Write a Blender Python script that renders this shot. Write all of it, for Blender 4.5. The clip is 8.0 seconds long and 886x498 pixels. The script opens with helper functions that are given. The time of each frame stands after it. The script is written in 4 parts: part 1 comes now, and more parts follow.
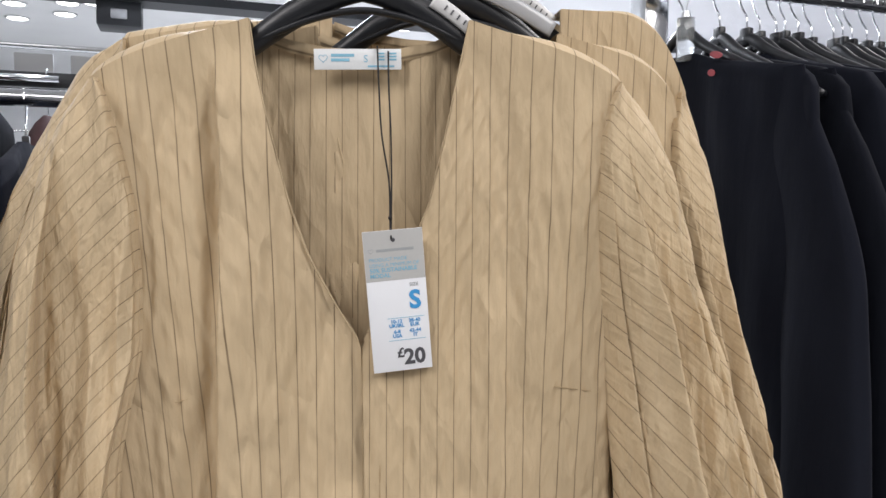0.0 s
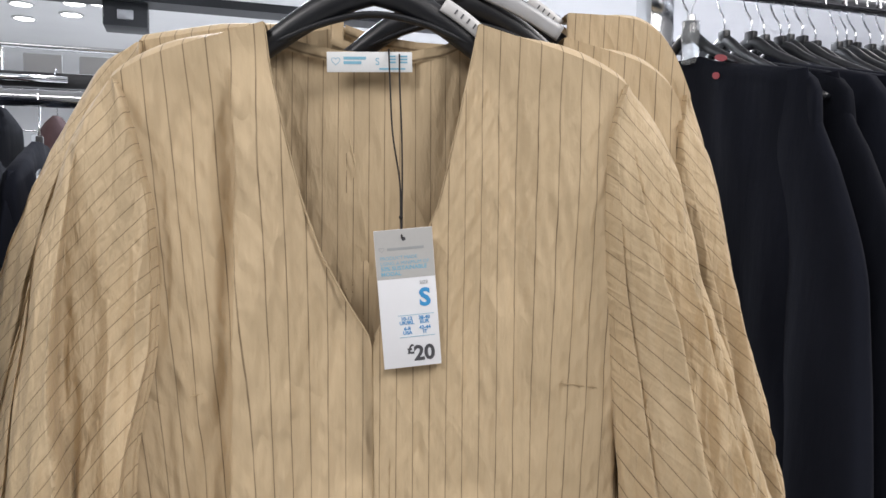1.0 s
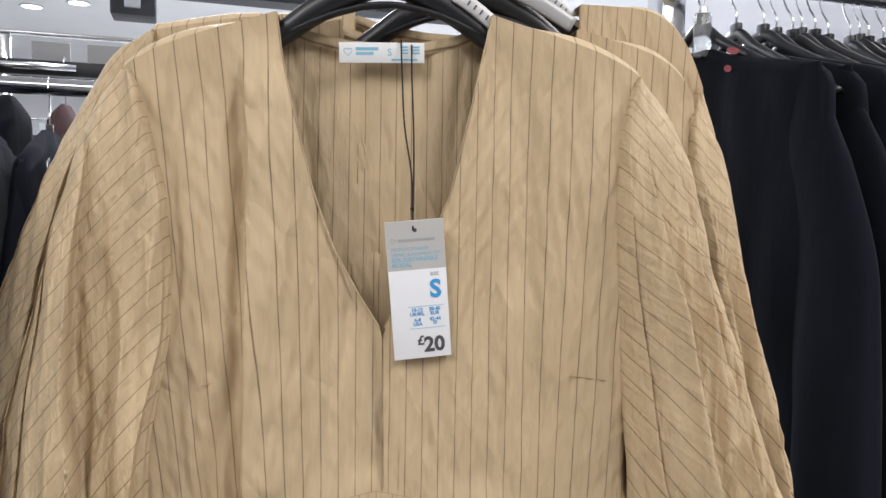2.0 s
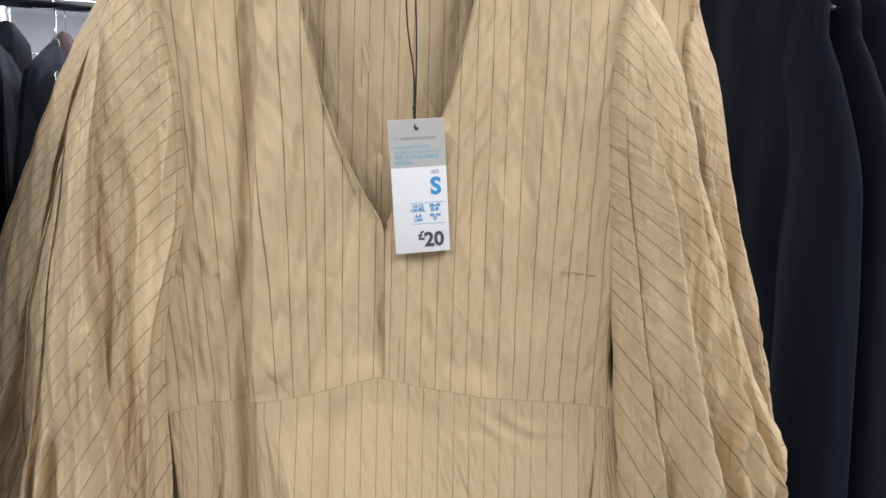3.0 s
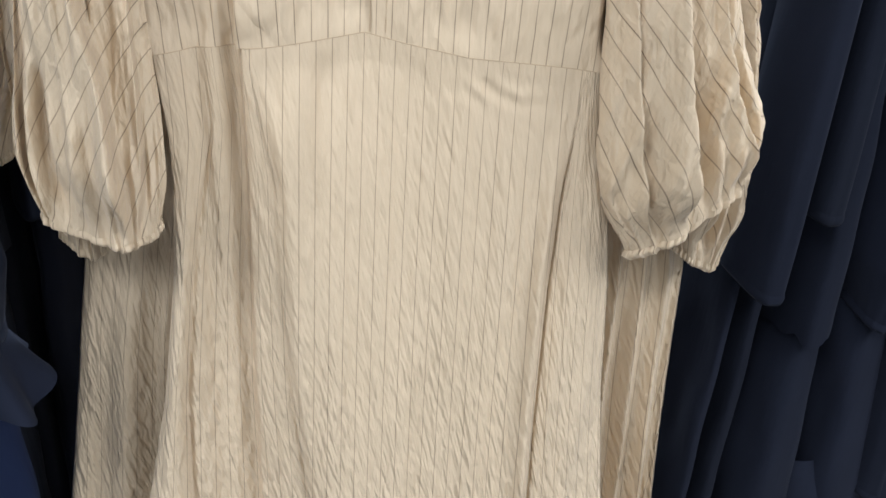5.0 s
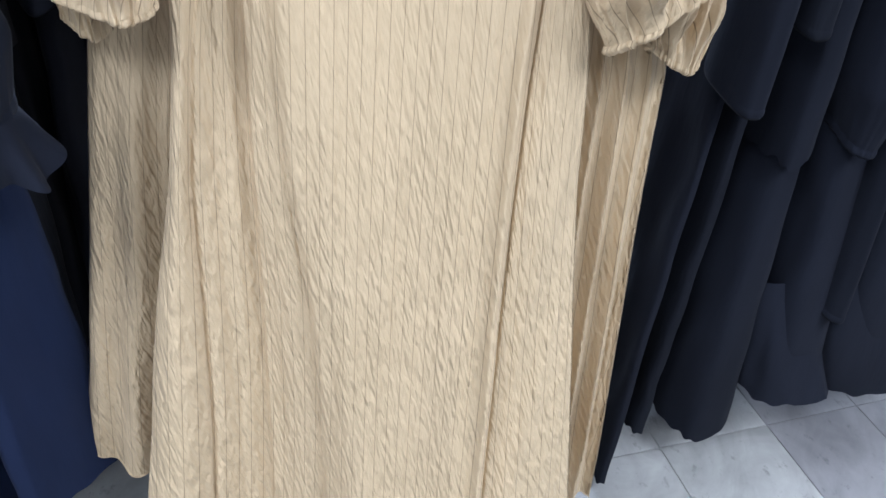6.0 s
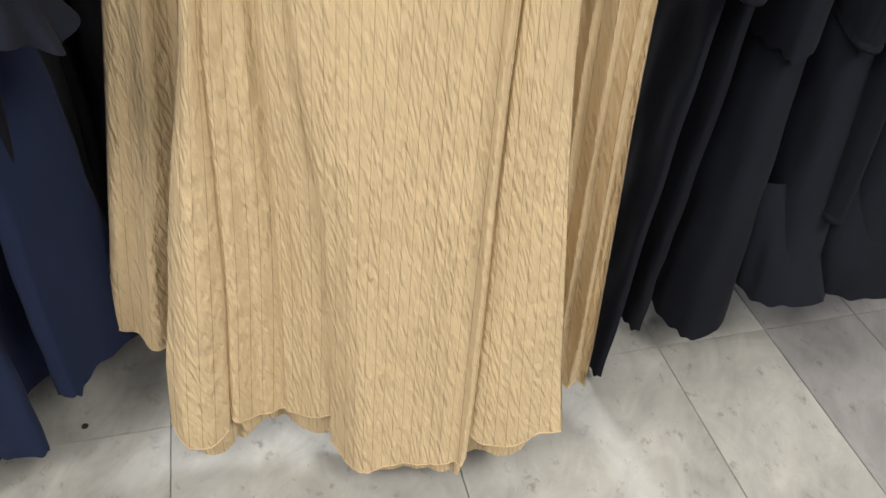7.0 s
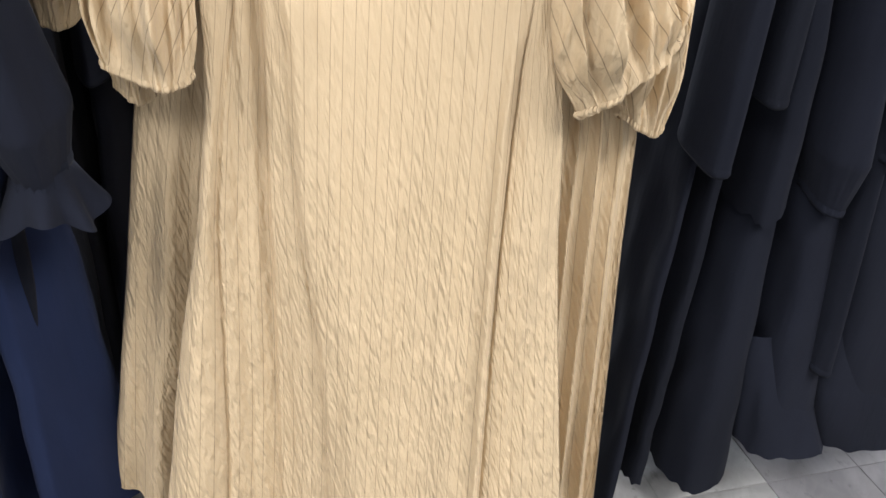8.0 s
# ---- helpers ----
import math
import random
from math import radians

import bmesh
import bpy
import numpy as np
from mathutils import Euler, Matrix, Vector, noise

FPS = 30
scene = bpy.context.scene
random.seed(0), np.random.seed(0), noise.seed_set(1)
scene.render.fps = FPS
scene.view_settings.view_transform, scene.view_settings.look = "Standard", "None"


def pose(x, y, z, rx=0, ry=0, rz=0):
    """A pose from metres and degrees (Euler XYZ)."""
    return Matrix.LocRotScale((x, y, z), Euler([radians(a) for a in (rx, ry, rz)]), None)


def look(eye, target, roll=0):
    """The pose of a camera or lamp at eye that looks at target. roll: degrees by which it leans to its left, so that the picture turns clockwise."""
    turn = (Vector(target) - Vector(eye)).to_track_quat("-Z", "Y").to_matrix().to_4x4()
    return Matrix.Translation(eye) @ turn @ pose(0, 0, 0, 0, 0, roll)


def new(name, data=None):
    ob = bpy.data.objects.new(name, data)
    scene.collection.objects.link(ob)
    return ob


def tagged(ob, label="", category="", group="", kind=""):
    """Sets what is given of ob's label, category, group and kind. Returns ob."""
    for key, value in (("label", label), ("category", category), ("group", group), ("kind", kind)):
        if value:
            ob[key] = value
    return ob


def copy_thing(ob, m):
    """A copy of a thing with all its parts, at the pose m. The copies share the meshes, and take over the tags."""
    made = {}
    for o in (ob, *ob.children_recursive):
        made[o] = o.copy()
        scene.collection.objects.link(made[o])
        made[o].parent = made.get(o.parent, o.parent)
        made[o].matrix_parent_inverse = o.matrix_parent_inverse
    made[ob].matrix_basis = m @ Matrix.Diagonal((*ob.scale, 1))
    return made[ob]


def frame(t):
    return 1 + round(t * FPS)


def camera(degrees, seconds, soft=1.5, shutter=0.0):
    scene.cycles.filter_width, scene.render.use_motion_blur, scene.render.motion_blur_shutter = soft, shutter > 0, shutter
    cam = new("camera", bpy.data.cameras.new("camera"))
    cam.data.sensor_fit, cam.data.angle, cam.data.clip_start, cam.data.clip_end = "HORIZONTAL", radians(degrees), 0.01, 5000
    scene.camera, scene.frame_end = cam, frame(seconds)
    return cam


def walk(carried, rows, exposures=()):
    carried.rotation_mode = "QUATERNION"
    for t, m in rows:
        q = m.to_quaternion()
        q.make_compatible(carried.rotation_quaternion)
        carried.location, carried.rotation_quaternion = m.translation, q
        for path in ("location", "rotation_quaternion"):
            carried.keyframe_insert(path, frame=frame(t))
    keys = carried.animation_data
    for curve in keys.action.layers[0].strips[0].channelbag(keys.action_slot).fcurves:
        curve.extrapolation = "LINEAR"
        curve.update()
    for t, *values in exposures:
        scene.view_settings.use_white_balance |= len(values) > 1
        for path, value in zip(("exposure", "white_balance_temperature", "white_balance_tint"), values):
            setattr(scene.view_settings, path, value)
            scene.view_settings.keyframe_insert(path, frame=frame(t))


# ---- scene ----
from collections import namedtuple

cam = camera(61.2, 8.0)
PATH = [
    (0, (0.193, 0.091, 1.398), (0.857, 1.973, 1.261), 0.4),
    (0.5, (0.188, 0.087, 1.398), (0.849, 1.97, 1.262), 0.5),
    (1, (0.184, 0.08, 1.397), (0.839, 1.965, 1.263), 0.6),
    (1.2, (0.186, 0.083, 1.398), (0.837, 1.969, 1.262), 0.7),
    (2.3, (0.173, 0.079, 1.396), (0.814, 1.964, 1.211), 1.2),
    (2.5, (0.169, 0.074, 1.391), (0.813, 1.956, 1.179), 1.4),
    (3, (0.168, 0.048, 1.358), (0.812, 1.919, 1.062), 1.8),
    (3.5, (0.159, 0.03, 1.333), (0.818, 1.864, 0.884), 2.4),
    (4, (0.165, 0.023, 1.31), (0.82, 1.816, 0.713), 3.0),
    (4.2, (0.166, 0.024, 1.295), (0.825, 1.8, 0.653), 3.2),
    (5.3, (0.171, 0.012, 1.27), (0.781, 1.627, 0.261), 5.0),
    (5.5, (0.175, -0.007, 1.263), (0.771, 1.573, 0.191), 5.3),
    (6, (0.177, -0.067, 1.236), (0.736, 1.424, 0.027), 6.1),
    (6.5, (0.184, -0.115, 1.212), (0.701, 1.309, -0.095), 6.5),
    (7, (0.187, -0.143, 1.212), (0.67, 1.245, -0.144), 6.5),
    (7.5, (0.185, -0.164, 1.225), (0.654, 1.273, -0.084), 6.0),
    (8, (0.187, -0.183, 1.265), (0.691, 1.443, 0.216), 4.9),
]
EXPOSURES = [(0, -0.70, 6150, 13), (2.5, -0.65, 6200, 13), (3.5, -0.43, 5800, 11), (4.0, -0.32, 5650, 11), (5.5, -0.03, 5150, 11), (6.1, 0.03, 5250, 10), (6.5, -0.05, 5950, 10), (6.8, -0.19, 6750, 8), (7.5, -0.14, 6750, 8), (8.0, 0.12, 6050, 12)]
walk(cam, [(t, look(eye, target, roll)) for t, eye, target, roll in PATH], EXPOSURES)


# ---- world, lights ----
world = bpy.data.worlds.new("store_world")
scene.world = world
world.use_nodes = True
world.node_tree.nodes["Background"].inputs[0].default_value = (0.9, 0.95, 1.0, 1)
world.node_tree.nodes["Background"].inputs[1].default_value = 0.05
CEILING = 3.5


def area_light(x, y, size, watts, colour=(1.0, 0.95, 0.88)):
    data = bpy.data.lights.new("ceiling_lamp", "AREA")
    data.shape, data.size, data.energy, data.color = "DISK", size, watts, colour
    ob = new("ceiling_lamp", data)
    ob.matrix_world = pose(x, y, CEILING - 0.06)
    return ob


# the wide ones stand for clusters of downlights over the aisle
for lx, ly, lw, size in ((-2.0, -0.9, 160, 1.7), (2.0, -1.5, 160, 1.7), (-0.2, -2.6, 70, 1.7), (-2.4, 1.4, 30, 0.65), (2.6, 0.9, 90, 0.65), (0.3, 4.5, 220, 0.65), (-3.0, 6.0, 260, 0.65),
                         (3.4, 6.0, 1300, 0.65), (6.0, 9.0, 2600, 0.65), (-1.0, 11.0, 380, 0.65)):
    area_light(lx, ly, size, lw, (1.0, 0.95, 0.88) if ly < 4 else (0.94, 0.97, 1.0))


# ---- materials ----
def node_material(name, rough=0.7, metal=0.0):
    m = bpy.data.materials.new(name)
    m.use_nodes = True
    nt = m.node_tree
    bsdf = nt.nodes["Principled BSDF"]
    bsdf.inputs["Roughness"].default_value = rough
    bsdf.inputs["Metallic"].default_value = metal
    return m, nt, bsdf


def add_node(nt, kind, **values):
    n = nt.nodes.new(kind)
    for key, value in values.items():
        n.inputs[key].default_value = value
    return n


def maths(nt, op, a, b=None, clamp=False):
    n = nt.nodes.new("ShaderNodeMath")
    n.operation, n.use_clamp = op, clamp
    for i, v in enumerate((a, b)):
        if v is None:
            continue
        if isinstance(v, (int, float)):
            n.inputs[i].default_value = v
        else:
            nt.links.new(v, n.inputs[i])
    return n.outputs[0]


def mixed(nt, fac, a, b):
    n = nt.nodes.new("ShaderNodeMix")
    n.data_type = "RGBA"
    if isinstance(fac, (int, float)):
        n.inputs[0].default_value = fac
    else:
        nt.links.new(fac, n.inputs[0])
    for slot, v in ((6, a), (7, b)):
        if isinstance(v, tuple):
            n.inputs[slot].default_value = (*v, 1)
        else:
            nt.links.new(v, n.inputs[slot])
    return n.outputs[2]


def noise_of(nt, coords, scale, stretch=(1, 1, 1), detail=3.0, rough=0.55, distort=0.0, turn=0.0):
    if turn:
        lean = nt.nodes.new("ShaderNodeMapping")
        lean.inputs["Rotation"].default_value = (0, 0, turn)
        nt.links.new(coords, lean.inputs[0])
        coords = lean.outputs[0]
    mp = nt.nodes.new("ShaderNodeMapping")
    mp.inputs["Scale"].default_value = stretch
    nt.links.new(coords, mp.inputs[0])
    n = add_node(nt, "ShaderNodeTexNoise", Scale=scale, Detail=detail, Roughness=rough, Distortion=distort)
    nt.links.new(mp.outputs[0], n.inputs["Vector"])
    return n.outputs[0]


def bump_of(nt, height, strength, distance, before=None):
    b = add_node(nt, "ShaderNodeBump", Strength=strength, Distance=distance)
    nt.links.new(height, b.inputs["Height"])
    if before is not None:
        nt.links.new(before, b.inputs["Normal"])
    return b.outputs[0]


def spread(nt, value, lo, hi):
    n = nt.nodes.new("ShaderNodeMapRange")
    n.inputs[1].default_value, n.inputs[2].default_value = lo, hi
    nt.links.new(value, n.inputs[0])
    return n.outputs[0]


PERIOD, LINE = 0.0141, 0.00076


def pinstripe(name, base, dark, line, crinkle=1.0, skirt=False, sleeve=False):
    """Crinkled viscose with thin woven stripes; the UV map is in metres of cloth."""
    m, nt, bsdf = node_material(name, 0.62)
    uv = nt.nodes.new("ShaderNodeUVMap").outputs[0]
    sep = nt.nodes.new("ShaderNodeSeparateXYZ")
    nt.links.new(uv, sep.inputs[0])
    wobble = maths(nt, "MULTIPLY", maths(nt, "SUBTRACT", noise_of(nt, uv, 40, (1, 0.4, 1), 2), 0.5), 0.0007 if skirt else 0.0011)
    f = maths(nt, "FRACT", maths(nt, "DIVIDE", maths(nt, "ADD", maths(nt, "ADD", sep.outputs[0], wobble), 10.0), PERIOD))
    away = maths(nt, "ABSOLUTE", maths(nt, "SUBTRACT", f, 0.5))
    half = LINE * (0.8 if skirt else 1.0) / PERIOD / 2
    stripe = maths(nt, "SUBTRACT", 1.0, spread(nt, away, half * 0.6, half * 1.4))
    worn = spread(nt, noise_of(nt, uv, 120, (1, 0.25, 1), 2), 0.2, 0.62)
    stripe = maths(nt, "MULTIPLY", stripe, maths(nt, "MULTIPLY", maths(nt, "ADD", maths(nt, "MULTIPLY", worn, 0.55), 0.45), line))
    obj = nt.nodes.new("ShaderNodeTexCoord").outputs["Object"]
    patch = spread(nt, noise_of(nt, obj, 9, (1, 1, 0.6), 4), 0.3, 0.7)
    slub = spread(nt, noise_of(nt, uv, 330, (1, 0.05, 1), 2), 0.3, 0.7)
    cloth = mixed(nt, patch, dark, base)
    cloth = mixed(nt, maths(nt, "MULTIPLY", slub, 0.26), cloth, tuple(c * 1.2 for c in base))
    nt.links.new(mixed(nt, stripe, cloth, (0.11, 0.072, 0.038)), bsdf.inputs["Base Color"])
    # crinkles run along the cloth as short sharp ridges, crossing one another at a slant
    def creases(scale, along, lean, width, wild=0.25):
        n = noise_of(nt, uv, scale, (1, along, 1), 2.0, 0.5, wild, lean)
        return maths(nt, "SUBTRACT", 1.0, spread(nt, maths(nt, "ABSOLUTE", maths(nt, "SUBTRACT", n, 0.5)), 0.0, width))
    where = spread(nt, noise_of(nt, uv, 14, (1, 0.5, 1), 2), 0.35, 0.65)
    if skirt:
        ridge = spread(nt, noise_of(nt, uv, 210, (1, 0.15, 1), 1.0, 0.5, 0.2, -0.23), 0.22, 0.78)
        cross = spread(nt, noise_of(nt, uv, 150, (1, 0.2, 1), 1.0, 0.5, 0.2, 0.10), 0.22, 0.78)
        sharp = creases(58, 0.24, -0.26, 0.22)
        both = maths(nt, "ADD", ridge, maths(nt, "MULTIPLY", cross, maths(nt, "ADD", maths(nt, "MULTIPLY", where, 0.5), 0.25)))
        height = maths(nt, "ADD", both, maths(nt, "MULTIPLY", sharp, 0.3))
        # the cloth is pressed flat under the waist and crinkles more towards the hem
        height = maths(nt, "MULTIPLY", height, maths(nt, "SUBTRACT", 1.0, maths(nt, "MULTIPLY", spread(nt, sep.outputs[1], 0.68, 1.06), 0.72)))
    elif sleeve:
        lines = creases(36, 0.45, -0.5, 0.20)
        ridge = spread(nt, noise_of(nt, obj, 150, (1, 0.5, 0.30), 2, 0.5, 0.5), 0.25, 0.75)
        soft = noise_of(nt, obj, 40, (1, 0.6, 0.35), 2, 0.5, 0.5)
        height = maths(nt, "ADD", maths(nt, "ADD", maths(nt, "MULTIPLY", lines, maths(nt, "MULTIPLY", where, 0.5)), maths(nt, "MULTIPLY", ridge, 0.55)), maths(nt, "MULTIPLY", soft, 2.2))
    else:
        a = creases(30, 0.30, -0.25, 0.22)
        ridge = spread(nt, noise_of(nt, obj, 90, (1, 0.5, 0.25), 2, 0.5, 0.35), 0.25, 0.75)
        soft = noise_of(nt, obj, 26, (1, 0.6, 0.45), 2, 0.5, 0.4)
        height = maths(nt, "ADD", maths(nt, "ADD", maths(nt, "MULTIPLY", a, maths(nt, "MULTIPLY", where, 0.9)), maths(nt, "MULTIPLY", ridge, 0.35)), maths(nt, "MULTIPLY", soft, 2.0))
    first = bump_of(nt, height, 1.0 * crinkle, 0.0034 if skirt else 0.0032 if sleeve else 0.0034)
    fine = bump_of(nt, noise_of(nt, uv, 260, (1, 0.3, 1), 2), 0.7, 0.0010, first)
    weave = noise_of(nt, uv, 900, (1, 0.4, 1), 1)
    nt.links.new(bump_of(nt, weave, 0.12, 0.0006, fine), bsdf.inputs["Normal"])
    bsdf.inputs["Sheen Weight"].default_value = 0.05
    bsdf.inputs["Sheen Roughness"].default_value = 0.4
    bsdf.inputs["Specular IOR Level"].default_value = 0.22
    return m


TAN, TAN_DARK = (0.545, 0.425, 0.272), (0.50, 0.388, 0.243)
tan_bodice = pinstripe("tan_pinstripe_bodice", TAN, TAN_DARK, 0.8)
tan_sleeve = pinstripe("tan_pinstripe_sleeve", TAN, TAN_DARK, 0.8, 1.0, False, True)
tan_skirt = pinstripe("tan_pinstripe_skirt", TAN, TAN_DARK, 0.74, 1.0, True)


def plain_cloth(name, colour, lift=1.5, scale=30.0, bump=0.5, rough=0.85):
    m, nt, bsdf = node_material(name, 0.95)
    geo = nt.nodes.new("ShaderNodeTexCoord").outputs["Object"]
    n = noise_of(nt, geo, scale, (1, 1, 0.18), 4)
    big = noise_of(nt, geo, 5, (1, 1, 0.4), 3)
    mix = maths(nt, "ADD", maths(nt, "MULTIPLY", n, 0.4), maths(nt, "MULTIPLY", big, 0.6))
    nt.links.new(mixed(nt, spread(nt, mix, 0.3, 0.7), colour, tuple(c * lift for c in colour)), bsdf.inputs["Base Color"])
    nt.links.new(bump_of(nt, n, bump, 0.004), bsdf.inputs["Normal"])
    bsdf.inputs["Sheen Weight"].default_value = 0.022
    bsdf.inputs["Sheen Roughness"].default_value = 0.5
    bsdf.inputs["Specular IOR Level"].default_value = 0.06
    return m


black_cloth = plain_cloth("black_crepe", (0.0072, 0.0083, 0.0130))
black_soft = plain_cloth("black_jersey", (0.0064, 0.0073, 0.0110), 1.4, 60)
ink_cloth = plain_cloth("ink_blue_crepe", (0.0085, 0.0098, 0.0155))
navy_cloth = plain_cloth("navy_crepe", (0.0105, 0.0155, 0.0385))
wine_cloth = plain_cloth("wine_brown_cloth", (0.065, 0.04, 0.042))


def solid(name, colour, rough=0.5, metal=0.0, vary=0.12, scale=40.0, bump=0.0):
    m, nt, bsdf = node_material(name, rough, metal)
    geo = nt.nodes.new("ShaderNodeTexCoord").outputs["Object"]
    n = noise_of(nt, geo, scale, (1, 1, 1), 4)
    nt.links.new(mixed(nt, n, tuple(c * (1 - vary) for c in colour), tuple(min(1, c * (1 + vary)) for c in colour)), bsdf.inputs["Base Color"])
    if bump:
        nt.links.new(bump_of(nt, n, bump, 0.002), bsdf.inputs["Normal"])
    return m


seam_thread = solid("tan_seam", (0.42, 0.31, 0.18), 0.8)
hanger_black = solid("hanger_plastic", (0.008, 0.009, 0.012), 0.36, 0, 0.2, 60, 0.05)
chrome = solid("chrome", (0.72, 0.73, 0.75), 0.16, 1.0, 0.05)
steel = solid("brushed_steel", (0.55, 0.56, 0.58), 0.35, 1.0, 0.1)
card_white = solid("card_white", (0.86, 0.88, 0.92), 0.45, 0, 0.02)
card_grey = solid("card_grey", (0.50, 0.50, 0.49), 0.5, 0, 0.03, 300)
label_white = solid("satin_label", (0.74, 0.76, 0.77), 0.45, 0, 0.04, 400, 0.05)
ink_blue = solid("print_blue", (0.06, 0.33, 0.68), 0.5, 0, 0.03)
ink_pale = solid("print_pale_blue", (0.22, 0.47, 0.62), 0.5, 0, 0.05)
ink_grey = solid("print_grey", (0.075, 0.075, 0.085), 0.5, 0, 0.05)
ink_faint = solid("print_faint_grey", (0.36, 0.38, 0.39), 0.5, 0, 0.05)
cord_black = solid("black_cord", (0.012, 0.010, 0.010), 0.7, 0, 0.2, 900, 0.3)
band_white = solid("hanger_band", (0.62, 0.62, 0.62), 0.35, 0, 0.04)
band_grey = solid("grey_band", (0.42, 0.43, 0.45), 0.25, 0, 0.04)
red_paint = solid("red_print", (0.28, 0.012, 0.018), 0.5, 0, 0.1)
shop_white = solid("painted_white", (0.80, 0.80, 0.80), 0.8, 0, 0.06, 1.5)
shop_grey = solid("painted_grey", (0.38, 0.39, 0.40), 0.7, 0, 0.1, 2.0)
dark_metal = solid("dark_metal", (0.03, 0.032, 0.036), 0.4, 0.3, 0.2)

acrylic, _nt, _b = node_material("clear_acrylic", 0.08)
_b.inputs["Base Color"].default_value = (0.86, 0.90, 0.93, 1)
_b.inputs["Transmission Weight"].default_value = 0.85
_b.inputs["IOR"].default_value = 1.45

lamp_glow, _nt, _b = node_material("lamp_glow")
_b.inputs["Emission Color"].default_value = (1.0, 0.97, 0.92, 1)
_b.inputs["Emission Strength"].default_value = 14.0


def concrete(name, light, dark):
    """Concrete-look vinyl tile: clouds, smears and small pits, each tile turned its own way."""
    m, nt, bsdf = node_material(name, 0.42)
    geo = nt.nodes.new("ShaderNodeNewGeometry").outputs["Position"]
    rnd = nt.nodes.new("ShaderNodeObjectInfo").outputs["Random"]
    off = nt.nodes.new("ShaderNodeCombineXYZ")
    nt.links.new(maths(nt, "MULTIPLY", rnd, 37.0), off.inputs[0])
    nt.links.new(maths(nt, "MULTIPLY", rnd, 11.0), off.inputs[1])
    vec = nt.nodes.new("ShaderNodeVectorMath")
    nt.links.new(geo, vec.inputs[0])
    nt.links.new(off.outputs[0], vec.inputs[1])
    co = vec.outputs[0]
    clouds = noise_of(nt, co, 3.4, (1, 1, 1), 6, 0.6, 0.8)
    smear = noise_of(nt, co, 11, (1, 0.45, 1), 5, 0.65, 1.4, 0.5)
    pits = spread(nt, noise_of(nt, co, 34, (1, 0.7, 1), 5, 0.7), 0.58, 0.70)
    tone = maths(nt, "ADD", maths(nt, "MULTIPLY", clouds, 0.6), maths(nt, "MULTIPLY", smear, 0.4))
    tone = maths(nt, "ADD", spread(nt, tone, 0.36, 0.64), maths(nt, "MULTIPLY", maths(nt, "SUBTRACT", rnd, 0.5), 0.25), True)
    colour = mixed(nt, tone, dark, light)
    colour = mixed(nt, maths(nt, "MULTIPLY", pits, 0.6), colour, tuple(c * 0.55 for c in dark))
    nt.links.new(colour, bsdf.inputs["Base Color"])
    nt.links.new(spread(nt, smear, -1.6, 1.1), bsdf.inputs["Roughness"])
    bsdf.inputs["Specular IOR Level"].default_value = 0.3
    nt.links.new(bump_of(nt, smear, 0.08, 0.002), bsdf.inputs["Normal"])
    return m


tile_light = concrete("concrete_tile_light", (0.36, 0.358, 0.35), (0.20, 0.199, 0.197))
tile_dark = concrete("concrete_tile_dark", (0.235, 0.231, 0.24), (0.14, 0.138, 0.144))
floor_joint = solid("floor_joint", (0.06, 0.06, 0.06), 0.9)


# ---- mesh helpers ----
def sheet(name, pts, mat, parent=None, closed=False, uv=None, label="", cap=False):
    """A quad sheet from an array rows x columns x 3; closed joins the last column to the first."""
    rows, cols = pts.shape[:2]
    n = cols if closed else cols - 1
    i, j = np.meshgrid(np.arange(rows - 1), np.arange(n), indexing="ij")
    k = (j + 1) % cols
    quads = np.stack([i * cols + j, i * cols + k, (i + 1) * cols + k, (i + 1) * cols + j], -1).reshape(-1, 4)
    faces = quads.tolist()
    if cap:
        faces += [list(range(cols))[::-1], list(range((rows - 1) * cols, rows * cols))]
    me = bpy.data.meshes.new(name)
    me.from_pydata(pts.reshape(-1, 3).tolist(), [], faces)
    me.materials.append(mat)
    if uv is not None:
        lay = me.uv_layers.new(name="cloth")
        idx = np.empty(len(me.loops), dtype=np.int32)
        me.loops.foreach_get("vertex_index", idx)
        lay.data.foreach_set("uv", uv.reshape(-1, 2)[idx].astype(np.float32).ravel())
    me.polygons.foreach_set("use_smooth", [True] * len(me.polygons))
    me.update()
    ob = new(name, me)
    ob.parent = parent
    if label:
        tagged(ob, label)
    return ob


def part(name, bm, mat, parent=None, label="", smooth=True):
    me = bpy.data.meshes.new(name)
    bm.normal_update()
    bm.to_mesh(me)
    bm.free()
    me.materials.append(mat)
    if smooth:
        me.polygons.foreach_set("use_smooth", [True] * len(me.polygons))
        me.set_sharp_from_angle(angle=radians(40))
    ob = new(name, me)
    ob.parent = parent
    if label:
        tagged(ob, label)
    return ob


def box(bm, lo, hi, bevel=0.0, m=None):
    made = bmesh.ops.create_cube(bm, size=1)["verts"]
    size = [b - a for a, b in zip(lo, hi)]
    mid = [(a + b) / 2 for a, b in zip(lo, hi)]
    bmesh.ops.scale(bm, vec=size, verts=made)
    bmesh.ops.translate(bm, vec=mid, verts=made)
    if bevel:
        edges = list({e for v in made for e in v.link_edges})
        got = bmesh.ops.bevel(bm, geom=edges, offset=bevel, segments=2, affect="EDGES", profile=0.5)
        made = list({v for f in got["faces"] for v in f.verts} | {v for v in made if v.is_valid})
    if m is not None:
        bmesh.ops.transform(bm, matrix=m, verts=made)
    return bm


